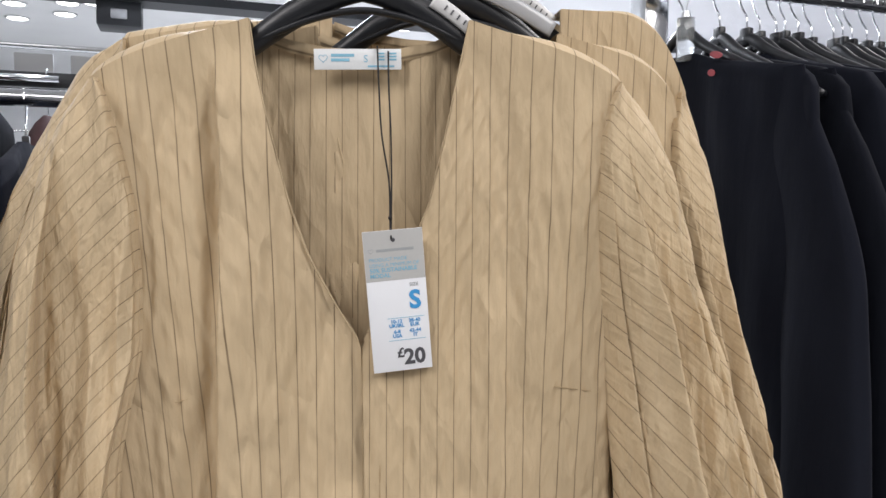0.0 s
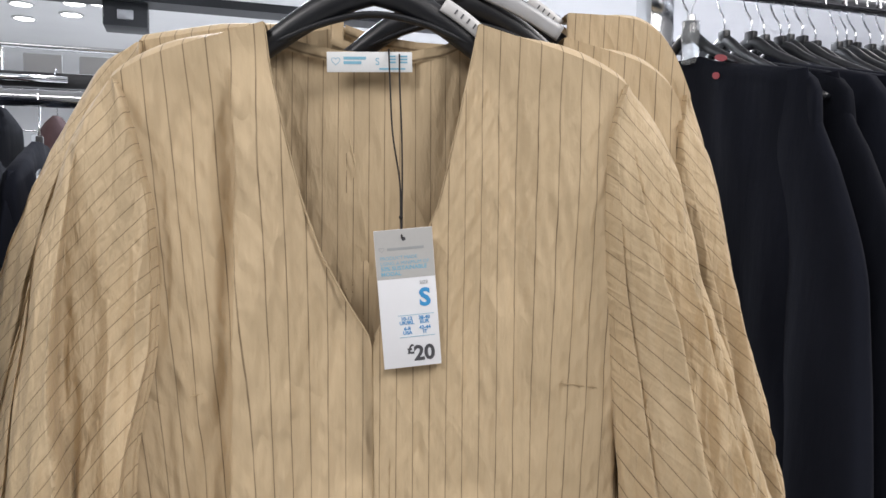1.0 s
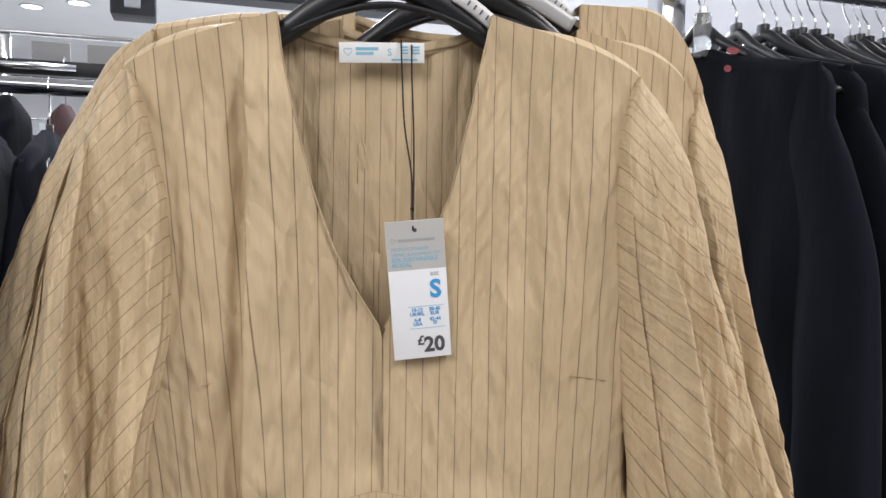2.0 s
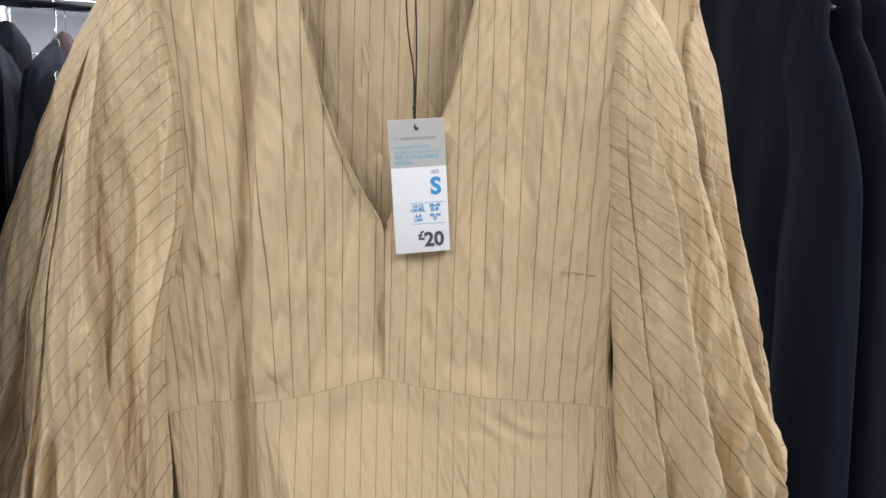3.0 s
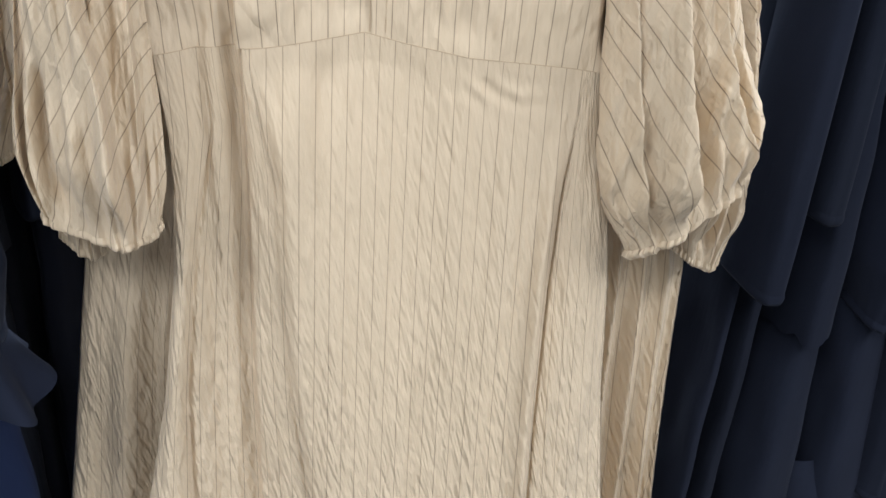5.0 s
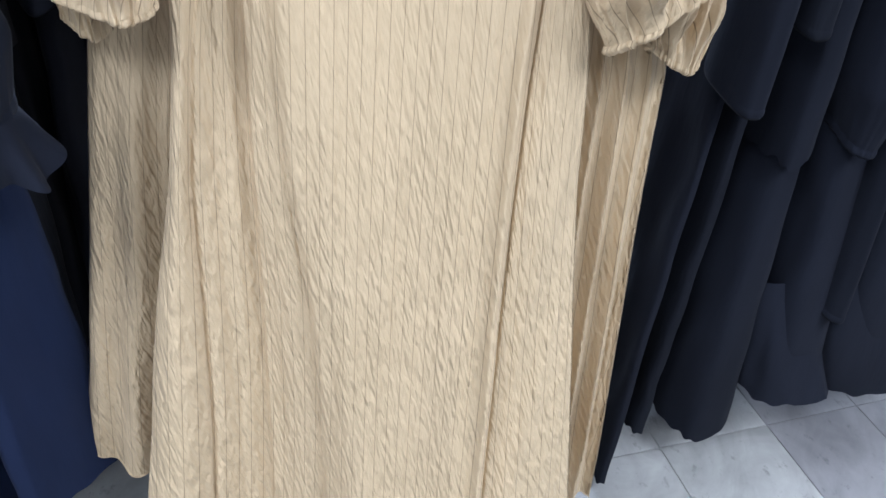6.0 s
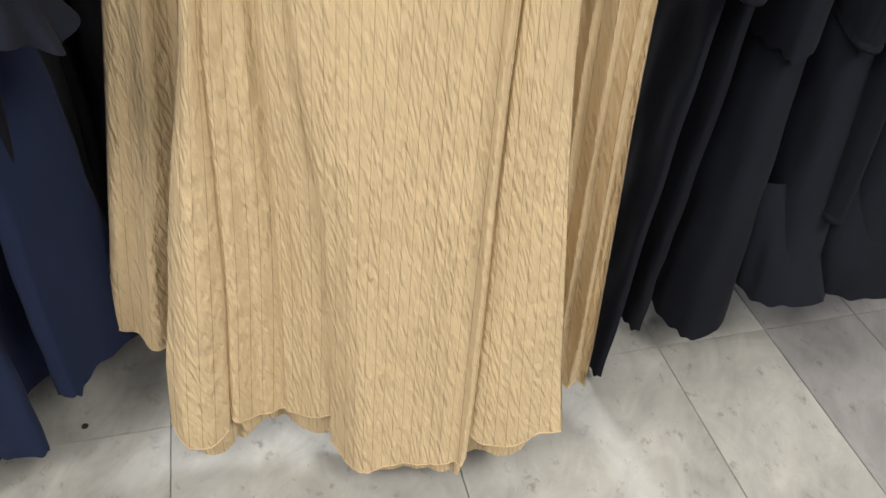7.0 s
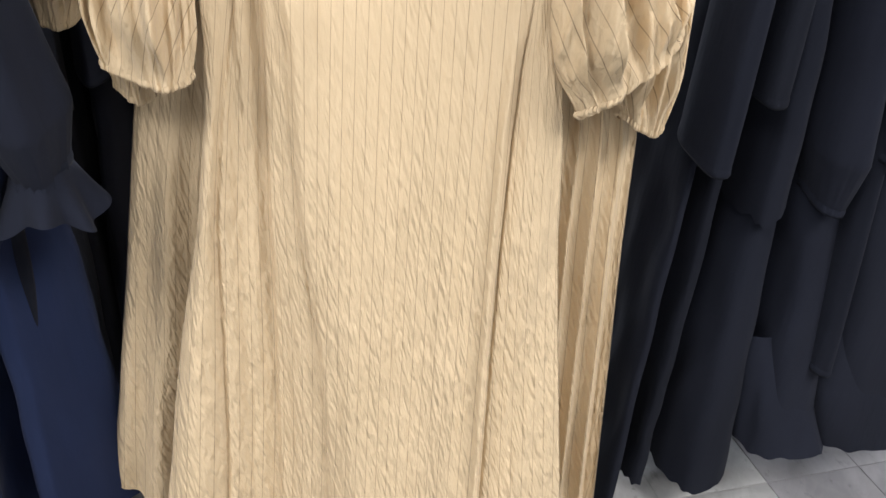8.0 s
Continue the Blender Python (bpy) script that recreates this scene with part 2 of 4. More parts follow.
def tube(path, ra, rb=None, sides=10, up=(0, 1, 0)):
    """Rows x columns array of a swept oval; ra across the path in the plane, rb along up."""
    path = np.array(path, float)
    n = len(path)
    ra = np.broadcast_to(np.array(ra, float), (n,))
    rb = ra if rb is None else np.broadcast_to(np.array(rb, float), (n,))
    tang = np.gradient(path, axis=0)
    tang /= np.linalg.norm(tang, axis=1)[:, None] + 1e-12
    upv = np.tile(np.array(up, float), (n, 1))
    side = np.cross(tang, upv)
    side /= np.linalg.norm(side, axis=1)[:, None] + 1e-12
    upv = np.cross(side, tang)
    a = np.linspace(0, 2 * np.pi, sides, endpoint=False)
    return path[:, None] + side[:, None] * (np.cos(a)[None, :, None] * ra[:, None, None]) + upv[:, None] * (np.sin(a)[None, :, None] * rb[:, None, None])


def spline(points, n=40):
    """Smooth curve through a few points (Catmull-Rom)."""
    p = np.array(points, float)
    p = np.vstack([2 * p[0] - p[1], p, 2 * p[-1] - p[-2]])
    out = []
    segs = len(p) - 3
    for t in np.linspace(0, segs - 1e-6, n):
        i = int(t)
        f = t - i
        a, b, c, d = p[i:i + 4]
        out.append(0.5 * (2 * b + (c - a) * f + (2 * a - 5 * b + 4 * c - d) * f * f + (3 * b - a - 3 * c + d) * f ** 3))
    return np.array(out)


def sstep(a, b, x):
    t = np.clip((x - a) / (b - a), 0, 1)
    return t * t * (3 - 2 * t)


def ripples(seed, u, v, ku, kv, n=14, sharp=False):
    """Sum of random waves, about ku cycles a metre along u and kv along v."""
    r = np.random.RandomState(seed)
    out = 0
    for _ in range(n):
        a, b, ph = r.choice((-1, 1)) * r.uniform(0.55, 1.6) * ku, r.normal(0, kv), r.uniform(0, 6.283)
        w = np.sin(6.283 * (a * u + b * v) + ph + 0.8 * np.sin(6.283 * (0.37 * b * u + 0.5 * kv * v) + ph * 2))
        out = out + (1 - 2 * np.abs(w) if sharp else w)
    return out / math.sqrt(n)


def text_mesh(name, body, size, mat, parent, m, align="LEFT", bold=0.0):
    cu = bpy.data.curves.new(name, "FONT")
    cu.body, cu.size, cu.align_x, cu.extrude, cu.offset = body, size, align, 0.00006, bold
    cu.resolution_u = 3
    tmp = new(name, cu)
    me = bpy.data.meshes.new_from_object(tmp.evaluated_get(bpy.context.evaluated_depsgraph_get()))
    bpy.data.objects.remove(tmp)
    me.materials.clear()
    me.materials.append(mat)
    ob = new(name, me)
    ob.parent = parent
    ob.matrix_basis = m
    return ob


# ---- the room ----
def room():
    bm = bmesh.new()
    box(bm, (-14, -9, CEILING), (14, 17, CEILING + 0.2))
    tagged(part("ceiling", bm, shop_white, None, "", False), "off-white painted shop ceiling with downlights", "ceiling", kind="structure")
    for name, lo, hi in (("wall_north", (-14, 17, 0), (14, 17.2, CEILING)), ("wall_south", (-14, -9.2, 0), (14, -9, CEILING)),
                         ("wall_east", (14, -9, 0), (14.2, 17, CEILING)), ("wall_west", (-14.2, -9, 0), (-14, 17, CEILING))):
        bm = bmesh.new()
        box(bm, lo, hi)
        tagged(part(name, bm, shop_white, None, "", False), "plain off-white painted shop wall", "wall", kind="structure")
    bm = bmesh.new()
    box(bm, (-14, -9, CEILING - 0.28), (14, -8.7, CEILING))
    box(bm, (-14, 8.6, CEILING - 0.09), (14, 8.95, CEILING))
    tagged(part("ceiling_beam", bm, dark_metal, None, "", False), "dark metal service track under the ceiling", "beam", kind="structure")


room()


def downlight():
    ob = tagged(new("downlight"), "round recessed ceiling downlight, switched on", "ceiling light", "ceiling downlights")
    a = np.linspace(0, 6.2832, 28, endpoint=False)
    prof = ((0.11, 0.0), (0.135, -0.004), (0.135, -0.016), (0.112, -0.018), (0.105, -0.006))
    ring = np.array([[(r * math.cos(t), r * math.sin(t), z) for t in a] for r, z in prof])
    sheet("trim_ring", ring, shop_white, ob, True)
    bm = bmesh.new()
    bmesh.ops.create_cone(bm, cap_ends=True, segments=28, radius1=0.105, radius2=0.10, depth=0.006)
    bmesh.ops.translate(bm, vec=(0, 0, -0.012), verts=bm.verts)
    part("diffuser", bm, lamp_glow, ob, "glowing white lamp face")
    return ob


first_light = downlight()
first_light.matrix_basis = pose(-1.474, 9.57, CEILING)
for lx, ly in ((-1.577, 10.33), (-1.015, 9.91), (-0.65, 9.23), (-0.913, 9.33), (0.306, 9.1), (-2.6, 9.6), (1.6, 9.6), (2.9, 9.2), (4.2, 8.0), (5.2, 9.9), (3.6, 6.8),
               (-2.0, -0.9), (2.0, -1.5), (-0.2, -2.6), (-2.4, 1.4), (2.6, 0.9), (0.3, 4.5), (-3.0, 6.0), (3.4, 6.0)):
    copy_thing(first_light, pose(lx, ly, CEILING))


def ceiling_box():
    ob = tagged(new("ceiling_box"), "dark grey metal unit hung under the ceiling", "ceiling unit")
    bm = bmesh.new()
    box(bm, (-0.22, -0.2, -0.34), (0.22, 0.2, -0.06), 0.02)
    part("housing", bm, dark_metal, ob)
    bm = bmesh.new()
    box(bm, (-0.03, -0.03, -0.06), (0.03, 0.03, 0.0), 0.004)
    part("bracket", bm, steel, ob)
    bm = bmesh.new()
    box(bm, (-0.08, -0.21, -0.27), (0.08, -0.2, -0.17), 0.01)
    part("faceplate", bm, steel, ob)
    ob.matrix_basis = pose(-0.36, 8.9, CEILING)


ceiling_box()


def far_fixture(x0, x1, y, z, seed):
    """A shop rail stand behind: chrome top strip, frames, black rail, hanging clothes."""
    r = random.Random(seed)
    ob = tagged(new("display_stand"), "chrome and black shop display stand with hanging clothes", "display stand")
    bm = bmesh.new()
    box(bm, (x0, -0.02, z + 0.16), (x1, 0.02, z + 0.175), 0.003)
    part("top_strip", bm, chrome, ob, "polished chrome strip")
    bm = bmesh.new()
    box(bm, (x0, -0.015, z + 0.02), (x1, 0.015, z + 0.05), 0.004)
    part("shelf_edge", bm, dark_metal, ob)
    for k in range(int((x1 - x0) / 0.9) + 1):
        bm = bmesh.new()
        xx = x0 + 0.1 + 0.9 * k
        box(bm, (xx - 0.015, -0.015, 0), (xx + 0.015, 0.015, z + 0.16), 0.003)
        part("post", bm, chrome, ob)
    x = x0 + 0.05
    while x < x1 - 0.2:
        w = r.uniform(0.1, 0.17)
        bm = bmesh.new()
        box(bm, (x, 0.0, z + 0.075), (x + w, 0.01, z + 0.145), 0.004)
        part("ticket_frame", bm, shop_grey, ob)
        x += w + r.uniform(0.05, 0.15)
    ob.matrix_basis = pose(0, y, 0)
    return ob


far_fixture(-3.2, 0.6, 3.0, 1.735, 3)
far_fixture(-3.6, 3.8, 6.4, 1.7, 5)


# ---- the striped dresses ----
def bodice_depth(u, z):
    """How far the front stands towards the aisle, in the dress's own plane."""
    d = -0.014 + 0.024 * np.clip(np.abs(u + 0.02) / 0.185, 0, 1.1) ** 1.6
    d = d - 0.006 * sstep(1.44, 1.545, z + 0.28 * np.abs(u + 0.02))
    crease = -0.128 + 0.02 * (z - 1.3) + 0.01 * sstep(1.42, 1.5, z) * -1
    d = d + 0.014 * sstep(crease - 0.003, crease + 0.002, u) * (1 - sstep(-0.1, -0.03, u)) * (1 - sstep(1.46, 1.52, z))
    d = d - 0.010 * np.exp(-((u - crease + 0.009) / 0.009) ** 2) * (1 - sstep(1.44, 1.5, z))
    right = 0.105 - 0.03 * (z - 1.2)
    d = d - 0.006 * np.exp(-((u - right) / 0.012) ** 2) * sstep(1.15, 1.25, z) * (1 - sstep(1.42, 1.5, z))
    d = d - 0.008 * np.exp(-((u + 0.172 - 0.25 * (z - 1.12)) / 0.010) ** 2) * (1 - sstep(1.2, 1.28, z))
    return d


WAIST_U = (-0.225, -0.168, -0.111, -0.049, -0.024, 0.013, 0.072, 0.165, 0.21)
WAIST_Z = (1.111, 1.121, 1.125, 1.134, 1.139, 1.131, 1.122, 1.121, 1.118)


def waist_z(u):
    return np.interp(u, WAIST_U, WAIST_Z)


NECK_Z = (1.09, 1.137, 1.277, 1.31, 1.348, 1.393, 1.463, 1.506, 1.545)
NECK_LEFT = (-0.018, -0.018, -0.021, -0.042, -0.062, -0.078, -0.095, -0.105, -0.110)
NECK_RIGHT = (-0.018, -0.018, -0.020, -0.002, 0.017, 0.035, 0.051, 0.060, 0.068)
SIDE_Z = (1.08, 1.12, 1.2, 1.24, 1.28, 1.33, 1.396, 1.45, 1.49)
SIDE_LEFT = (-0.222, -0.222, -0.222, -0.220, -0.216, -0.208, -0.204, -0.209, -0.224)
SIDE_RIGHT = (0.196, 0.194, 0.192, 0.190, 0.188, 0.180, 0.173, 0.174, 0.187)


OUT_Z = (0.90, 0.95, 0.985, 1.03, 1.075, 1.12, 1.18, 1.25, 1.33, 1.37, 1.418, 1.457, 1.478, 1.49)
IN_Z = (0.90, 0.97, 1.0, 1.08, 1.156, 1.2, 1.274, 1.33, 1.386, 1.444, 1.478, 1.49)
SKIRT_Z = (0.0, 0.10, 0.22, 0.35, 0.45, 0.58, 0.75, 0.90, 1.00, 1.05, 1.13)


# the outline of one dress as it hangs: neck, sides, shoulder line, sleeves and skirt, in metres across and up
Cut = namedtuple("Cut", "mid neck side top droop plain out_z in_z outer inner cuffs tilt ul c1 c2 c3 ur low reach hem pleats")


def moved(values, by):
    return tuple(v + by for v in values)


FRONT = Cut(
    mid=0.0, neck=(NECK_LEFT, NECK_RIGHT), side=(SIDE_LEFT, SIDE_RIGHT), top=((1.538, 0.052), (1.542, 0.050)), droop=((0.75, 5), (0.75, 5)), plain=False,
    out_z=OUT_Z, in_z=IN_Z,
    outer=((-0.290, -0.303, -0.313, -0.315, -0.312, -0.303, -0.296, -0.289, -0.280, -0.273, -0.261, -0.246, -0.232, -0.222),
           (0.335, 0.340, 0.342, 0.341, 0.334, 0.318, 0.300, 0.282, 0.256, 0.248, 0.236, 0.219, 0.204, 0.188)),
    inner=((-0.205, -0.199, -0.195, -0.198, -0.204, -0.202, -0.190, -0.189, -0.191, -0.204, -0.214, -0.221),
           (0.222, 0.212, 0.204, 0.189, 0.184, 0.181, 0.178, 0.173, 0.170, 0.172, 0.180, 0.187)),
    cuffs=((1.485, 0.972), (1.491, 0.986)), tilt=(-0.10, 1.0),
    ul=(-0.318, -0.313, -0.306, -0.288, -0.276, -0.256, -0.224, -0.204, -0.197, -0.198, -0.205),
    c1=(-0.224, -0.218, -0.214, -0.208, -0.206, -0.204, -0.201, -0.186, -0.172, -0.162, -0.168),
    c2=(-0.050, -0.051, -0.052, -0.055, -0.059, -0.069, -0.090, -0.101, -0.104, -0.114, -0.127),
    c3=(0.172, 0.176, 0.178, 0.176, 0.174, 0.170, 0.168, 0.168, 0.170, 0.174, 0.178),
    ur=(0.350, 0.338, 0.318, 0.300, 0.286, 0.268, 0.246, 0.232, 0.216, 0.200, 0.189),
    low=(0.0, 0.0, 0.0, 0.0), reach=0.115, hem=0.085, pleats=0.0)
SECOND = Cut(
    mid=0.07, neck=(moved(NECK_LEFT, 0.050), moved(NECK_RIGHT, 0.088)), side=(moved(SIDE_LEFT, 0.02), moved(SIDE_RIGHT, 0.080)),
    top=((1.546, 0.046), (1.546, 0.076)), droop=((0.75, 5), (0.45, 6)), plain=True,
    out_z=(0.86, 0.90, 0.94, 1.0, 1.10, 1.20, 1.27, 1.35, 1.41, 1.44, 1.47, 1.50), in_z=(0.86, 0.95, 1.1, 1.2, 1.3, 1.4, 1.46, 1.50),
    outer=((-0.305, -0.312, -0.320, -0.332, -0.338, -0.332, -0.318, -0.300, -0.280, -0.266, -0.245, -0.205),
           (0.350, 0.366, 0.378, 0.376, 0.366, 0.346, 0.328, 0.308, 0.296, 0.288, 0.270, 0.262)),
    inner=((-0.27, -0.26, -0.25, -0.22, -0.20, -0.19, -0.19, -0.20), (0.325, 0.28, 0.255, 0.25, 0.25, 0.25, 0.258, 0.26)),
    cuffs=((1.498, 0.930), (1.470, 0.928)), tilt=(-0.10, -0.20),
    ul=(-0.440, -0.432, -0.415, -0.392, -0.376, -0.355, -0.330, -0.305, -0.288, -0.275, -0.250),
    c1=(-0.30, -0.29, -0.28, -0.27, -0.26, -0.25, -0.235, -0.21, -0.19, -0.18, -0.17),
    c2=(-0.05, -0.05, -0.05, -0.05, -0.06, -0.07, -0.09, -0.10, -0.10, -0.11, -0.12),
    c3=(0.255, 0.250, 0.245, 0.238, 0.234, 0.228, 0.22, 0.215, 0.21, 0.205, 0.20),
    ur=(0.422, 0.416, 0.408, 0.396, 0.387, 0.374, 0.357, 0.345, 0.322, 0.30, 0.27),
    low=(-0.065, -0.01, 0.055, 0.088), reach=0.03, hem=0.115, pleats=0.012)
THIRD = Cut(
    mid=0.06, neck=(moved(NECK_LEFT, 0.06), moved(NECK_RIGHT, 0.107)), side=(moved(SIDE_LEFT, -0.012), moved(SIDE_RIGHT, 0.112)),
    top=((1.573, 0.032), (1.584, 0.080)), droop=((0.95, 5), (0.1, 5)), plain=True,
    out_z=(0.93, 0.97, 1.03, 1.10, 1.217, 1.257, 1.336, 1.408, 1.463, 1.504, 1.520, 1.532, 1.541), in_z=(0.93, 1.0, 1.1, 1.2, 1.3, 1.45, 1.53),
    outer=((-0.425, -0.440, -0.452, -0.448, -0.402, -0.385, -0.358, -0.334, -0.310, -0.289, -0.278, -0.262, -0.237),
           (0.36, 0.372, 0.375, 0.37, 0.352, 0.345, 0.336, 0.325, 0.316, 0.304, 0.300, 0.298, 0.297)),
    inner=((-0.375, -0.37, -0.34, -0.31, -0.26, -0.228, -0.235), (0.29, 0.28, 0.28, 0.28, 0.28, 0.285, 0.297)),
    cuffs=((1.5405, 0.992), (1.503, 0.95)), tilt=(-0.05, -0.25),
    ul=(-0.36, -0.355, -0.345, -0.335, -0.33, -0.32, -0.305, -0.285, -0.27, -0.26, -0.245),
    c1=(-0.26, -0.26, -0.25, -0.25, -0.24, -0.23, -0.22, -0.20, -0.19, -0.18, -0.17),
    c2=(-0.05, -0.05, -0.05, -0.05, -0.06, -0.07, -0.09, -0.10, -0.10, -0.11, -0.12),
    c3=(0.24, 0.24, 0.235, 0.23, 0.23, 0.225, 0.22, 0.215, 0.21, 0.205, 0.20),
    ur=(0.37, 0.365, 0.36, 0.355, 0.35, 0.345, 0.335, 0.325, 0.31, 0.30, 0.27),
    low=(-0.05, -0.03, -0.03, -0.03), reach=0.03, hem=0.10, pleats=0.012)


def smooth_interp(x, xs, ys):
    k = np.array([-0.006, 0, 0.006])
    return sum(np.interp(x + o, xs, ys) for o in k) / 3


def local(u, d, z):
    return np.stack([u, -d, z], -1)


def bodice_panel(ob, right, seed, cut):
    rows, cols = 130, 76
    s = np.linspace(0, 1, cols)[None, :]
    v = np.linspace(0, 1, rows)[:, None]
    neck, side, sign = cut.neck[right], cut.side[right], 1 if right else -1
    uw = neck[0] + (np.interp(1.12, SIDE_Z, side) - neck[0]) * s
    share, power = cut.droop[right]
    bend = share * s + (1 - share) * s ** power
    top = cut.top[right][0] - cut.top[right][1] * bend
    zb = waist_z(uw)
    z = zb + (top - zb) * v
    u = smooth_interp(z, NECK_Z, neck) * (1 - s) + smooth_interp(z, SIDE_Z, side) * s
    d = bodice_depth(u - cut.mid, z)
    calm = sstep(0.0, 0.03, z - zb) * (1 - 0.9 * sstep(0.86, 0.99, v))
    d = d + calm * (0.0016 * ripples(seed, u, z, 16, 5) + 0.0011 * ripples(seed + 1, u, z, 34, 9, sharp=True) + 0.0034 * ripples(seed + 5, u, z, 7, 1.2))
    d = d - 0.018 * sstep(0.93, 1.0, s) ** 2 * (1 - sstep(1.22, 1.3, z)) * sstep(0.0, 0.05, z - zb)
    fold = -0.128 + 0.02 * (z - 1.3) - 0.01 * sstep(1.42, 1.5, z)
    f0 = u
    u = u - 0.006 * np.exp(-((u - fold - 0.005) / 0.007) ** 2) * (1 - sstep(1.42, 1.5, z))
    slope = 0.09 * sstep(0.02, 0.21, -u) if not right else -0.03 * sstep(0.08, 0.16, u)
    f = f0 + slope * (z - 1.15) + 0.004
    sheet("bodice_front", local(u, d, z), tan_bodice, ob, uv=np.stack([f, np.broadcast_to(z, f.shape)], -1))
    # neckline facing, turned in along the edge
    zz = np.linspace(1.28, cut.top[right][0] - 0.001, 60)
    ue = smooth_interp(zz, NECK_Z, neck)
    de = bodice_depth(ue - cut.mid, zz)
    sheet("neck_edge", tube(local(ue - sign * 0.0005, de - 0.001, zz), 0.0009, 0.0008, 8), tan_bodice, ob, True,
          uv=np.stack([np.tile(np.linspace(0.001, 0.006, 8), (60, 1)), np.tile(zz[:, None], (1, 8))], -1))
    # shoulder seam strip running back over the hanger
    st = np.linspace(0, 1, 9)[:, None]
    ut, dt, zt = u[-1][None], d[-1][None], z[-1][None]
    rise = 0.009 * sstep(0.1, 0.7, s) * np.sin(np.pi * np.clip(st, 0, 0.95) ** 0.8)
    strip = local(np.tile(ut, (9, 1)), dt + (-0.05 - dt) * st, zt + rise + 0.0015 * np.sin(np.pi * st) - 0.001 * st)
    sheet("shoulder_yoke", strip, tan_bodice, ob, uv=np.stack([np.tile(f[-1][None], (9, 1)), np.tile(1.54 + 0.05 * st, (1, cols))], -1))


def bodice_back(ob, seed, cut):
    rows, cols = 90, 110
    (zl, dl), (zr, dr) = cut.top
    nl, nr, sl, sr = cut.neck[0][-1], cut.neck[1][-1], cut.side[0][-1], cut.side[1][-1]
    wide = nr - nl
    edge = ((sl - 0.002, zl - dl + 0.002), (nl, zl), (nl + 0.15 * wide, zl - 0.010), (nl + 0.34 * wide, zl - 0.0165), (nl + 0.5 * wide, zl - 0.0185), (nl + 0.67 * wide, zr - 0.021),
            (nl + 0.84 * wide, zr - 0.014), (nr + 0.001, zr), (sr + 0.002, zr - dr + 0.004))
    eu, ez = [p[0] for p in edge], [p[1] for p in edge]
    u = np.linspace(eu[0], eu[-1], cols)[None, :]
    v = np.linspace(0, 1, rows)[:, None]
    z = 1.115 + (np.interp(u, eu, ez) - 1.115) * v
    w = u - cut.mid
    u = u + 0.03 * sstep(0.1, 0.189, w) * sstep(1.32, 1.2, z) + 0 * z
    d = -0.05 + 0.003 * np.cos(w * 40) + 0.0022 * ripples(seed + 40, u, z, 14, 4) + 0.001 * ripples(seed + 41, u, z, 32, 8, sharp=True)
    d = d + 0.028 * sstep(1.3, 1.16, z)
    sheet("bodice_back", local(u, d, z), tan_bodice, ob, uv=np.stack([u * 1.02 + 0.05 * (u + 0.02) * (z - 1.3) * 4, z], -1))
    uu = np.linspace(nl + 0.002, nr - 0.002, 50)
    zz = np.interp(uu, eu, ez)
    strip = np.stack([local(uu, np.full(50, -0.0445) + 0.003 * np.cos((uu - cut.mid) * 40), zz - k) for k in (0.009, 0.006, 0.002, -0.0015)])
    strip[0, :, 1] += 0.0022
    sheet("neck_facing", strip, tan_bodice, ob, uv=np.stack([np.tile(np.linspace(0, 0.004, 4)[:, None] + 0.003, (1, 50)), np.tile(uu[None], (4, 1))], -1))


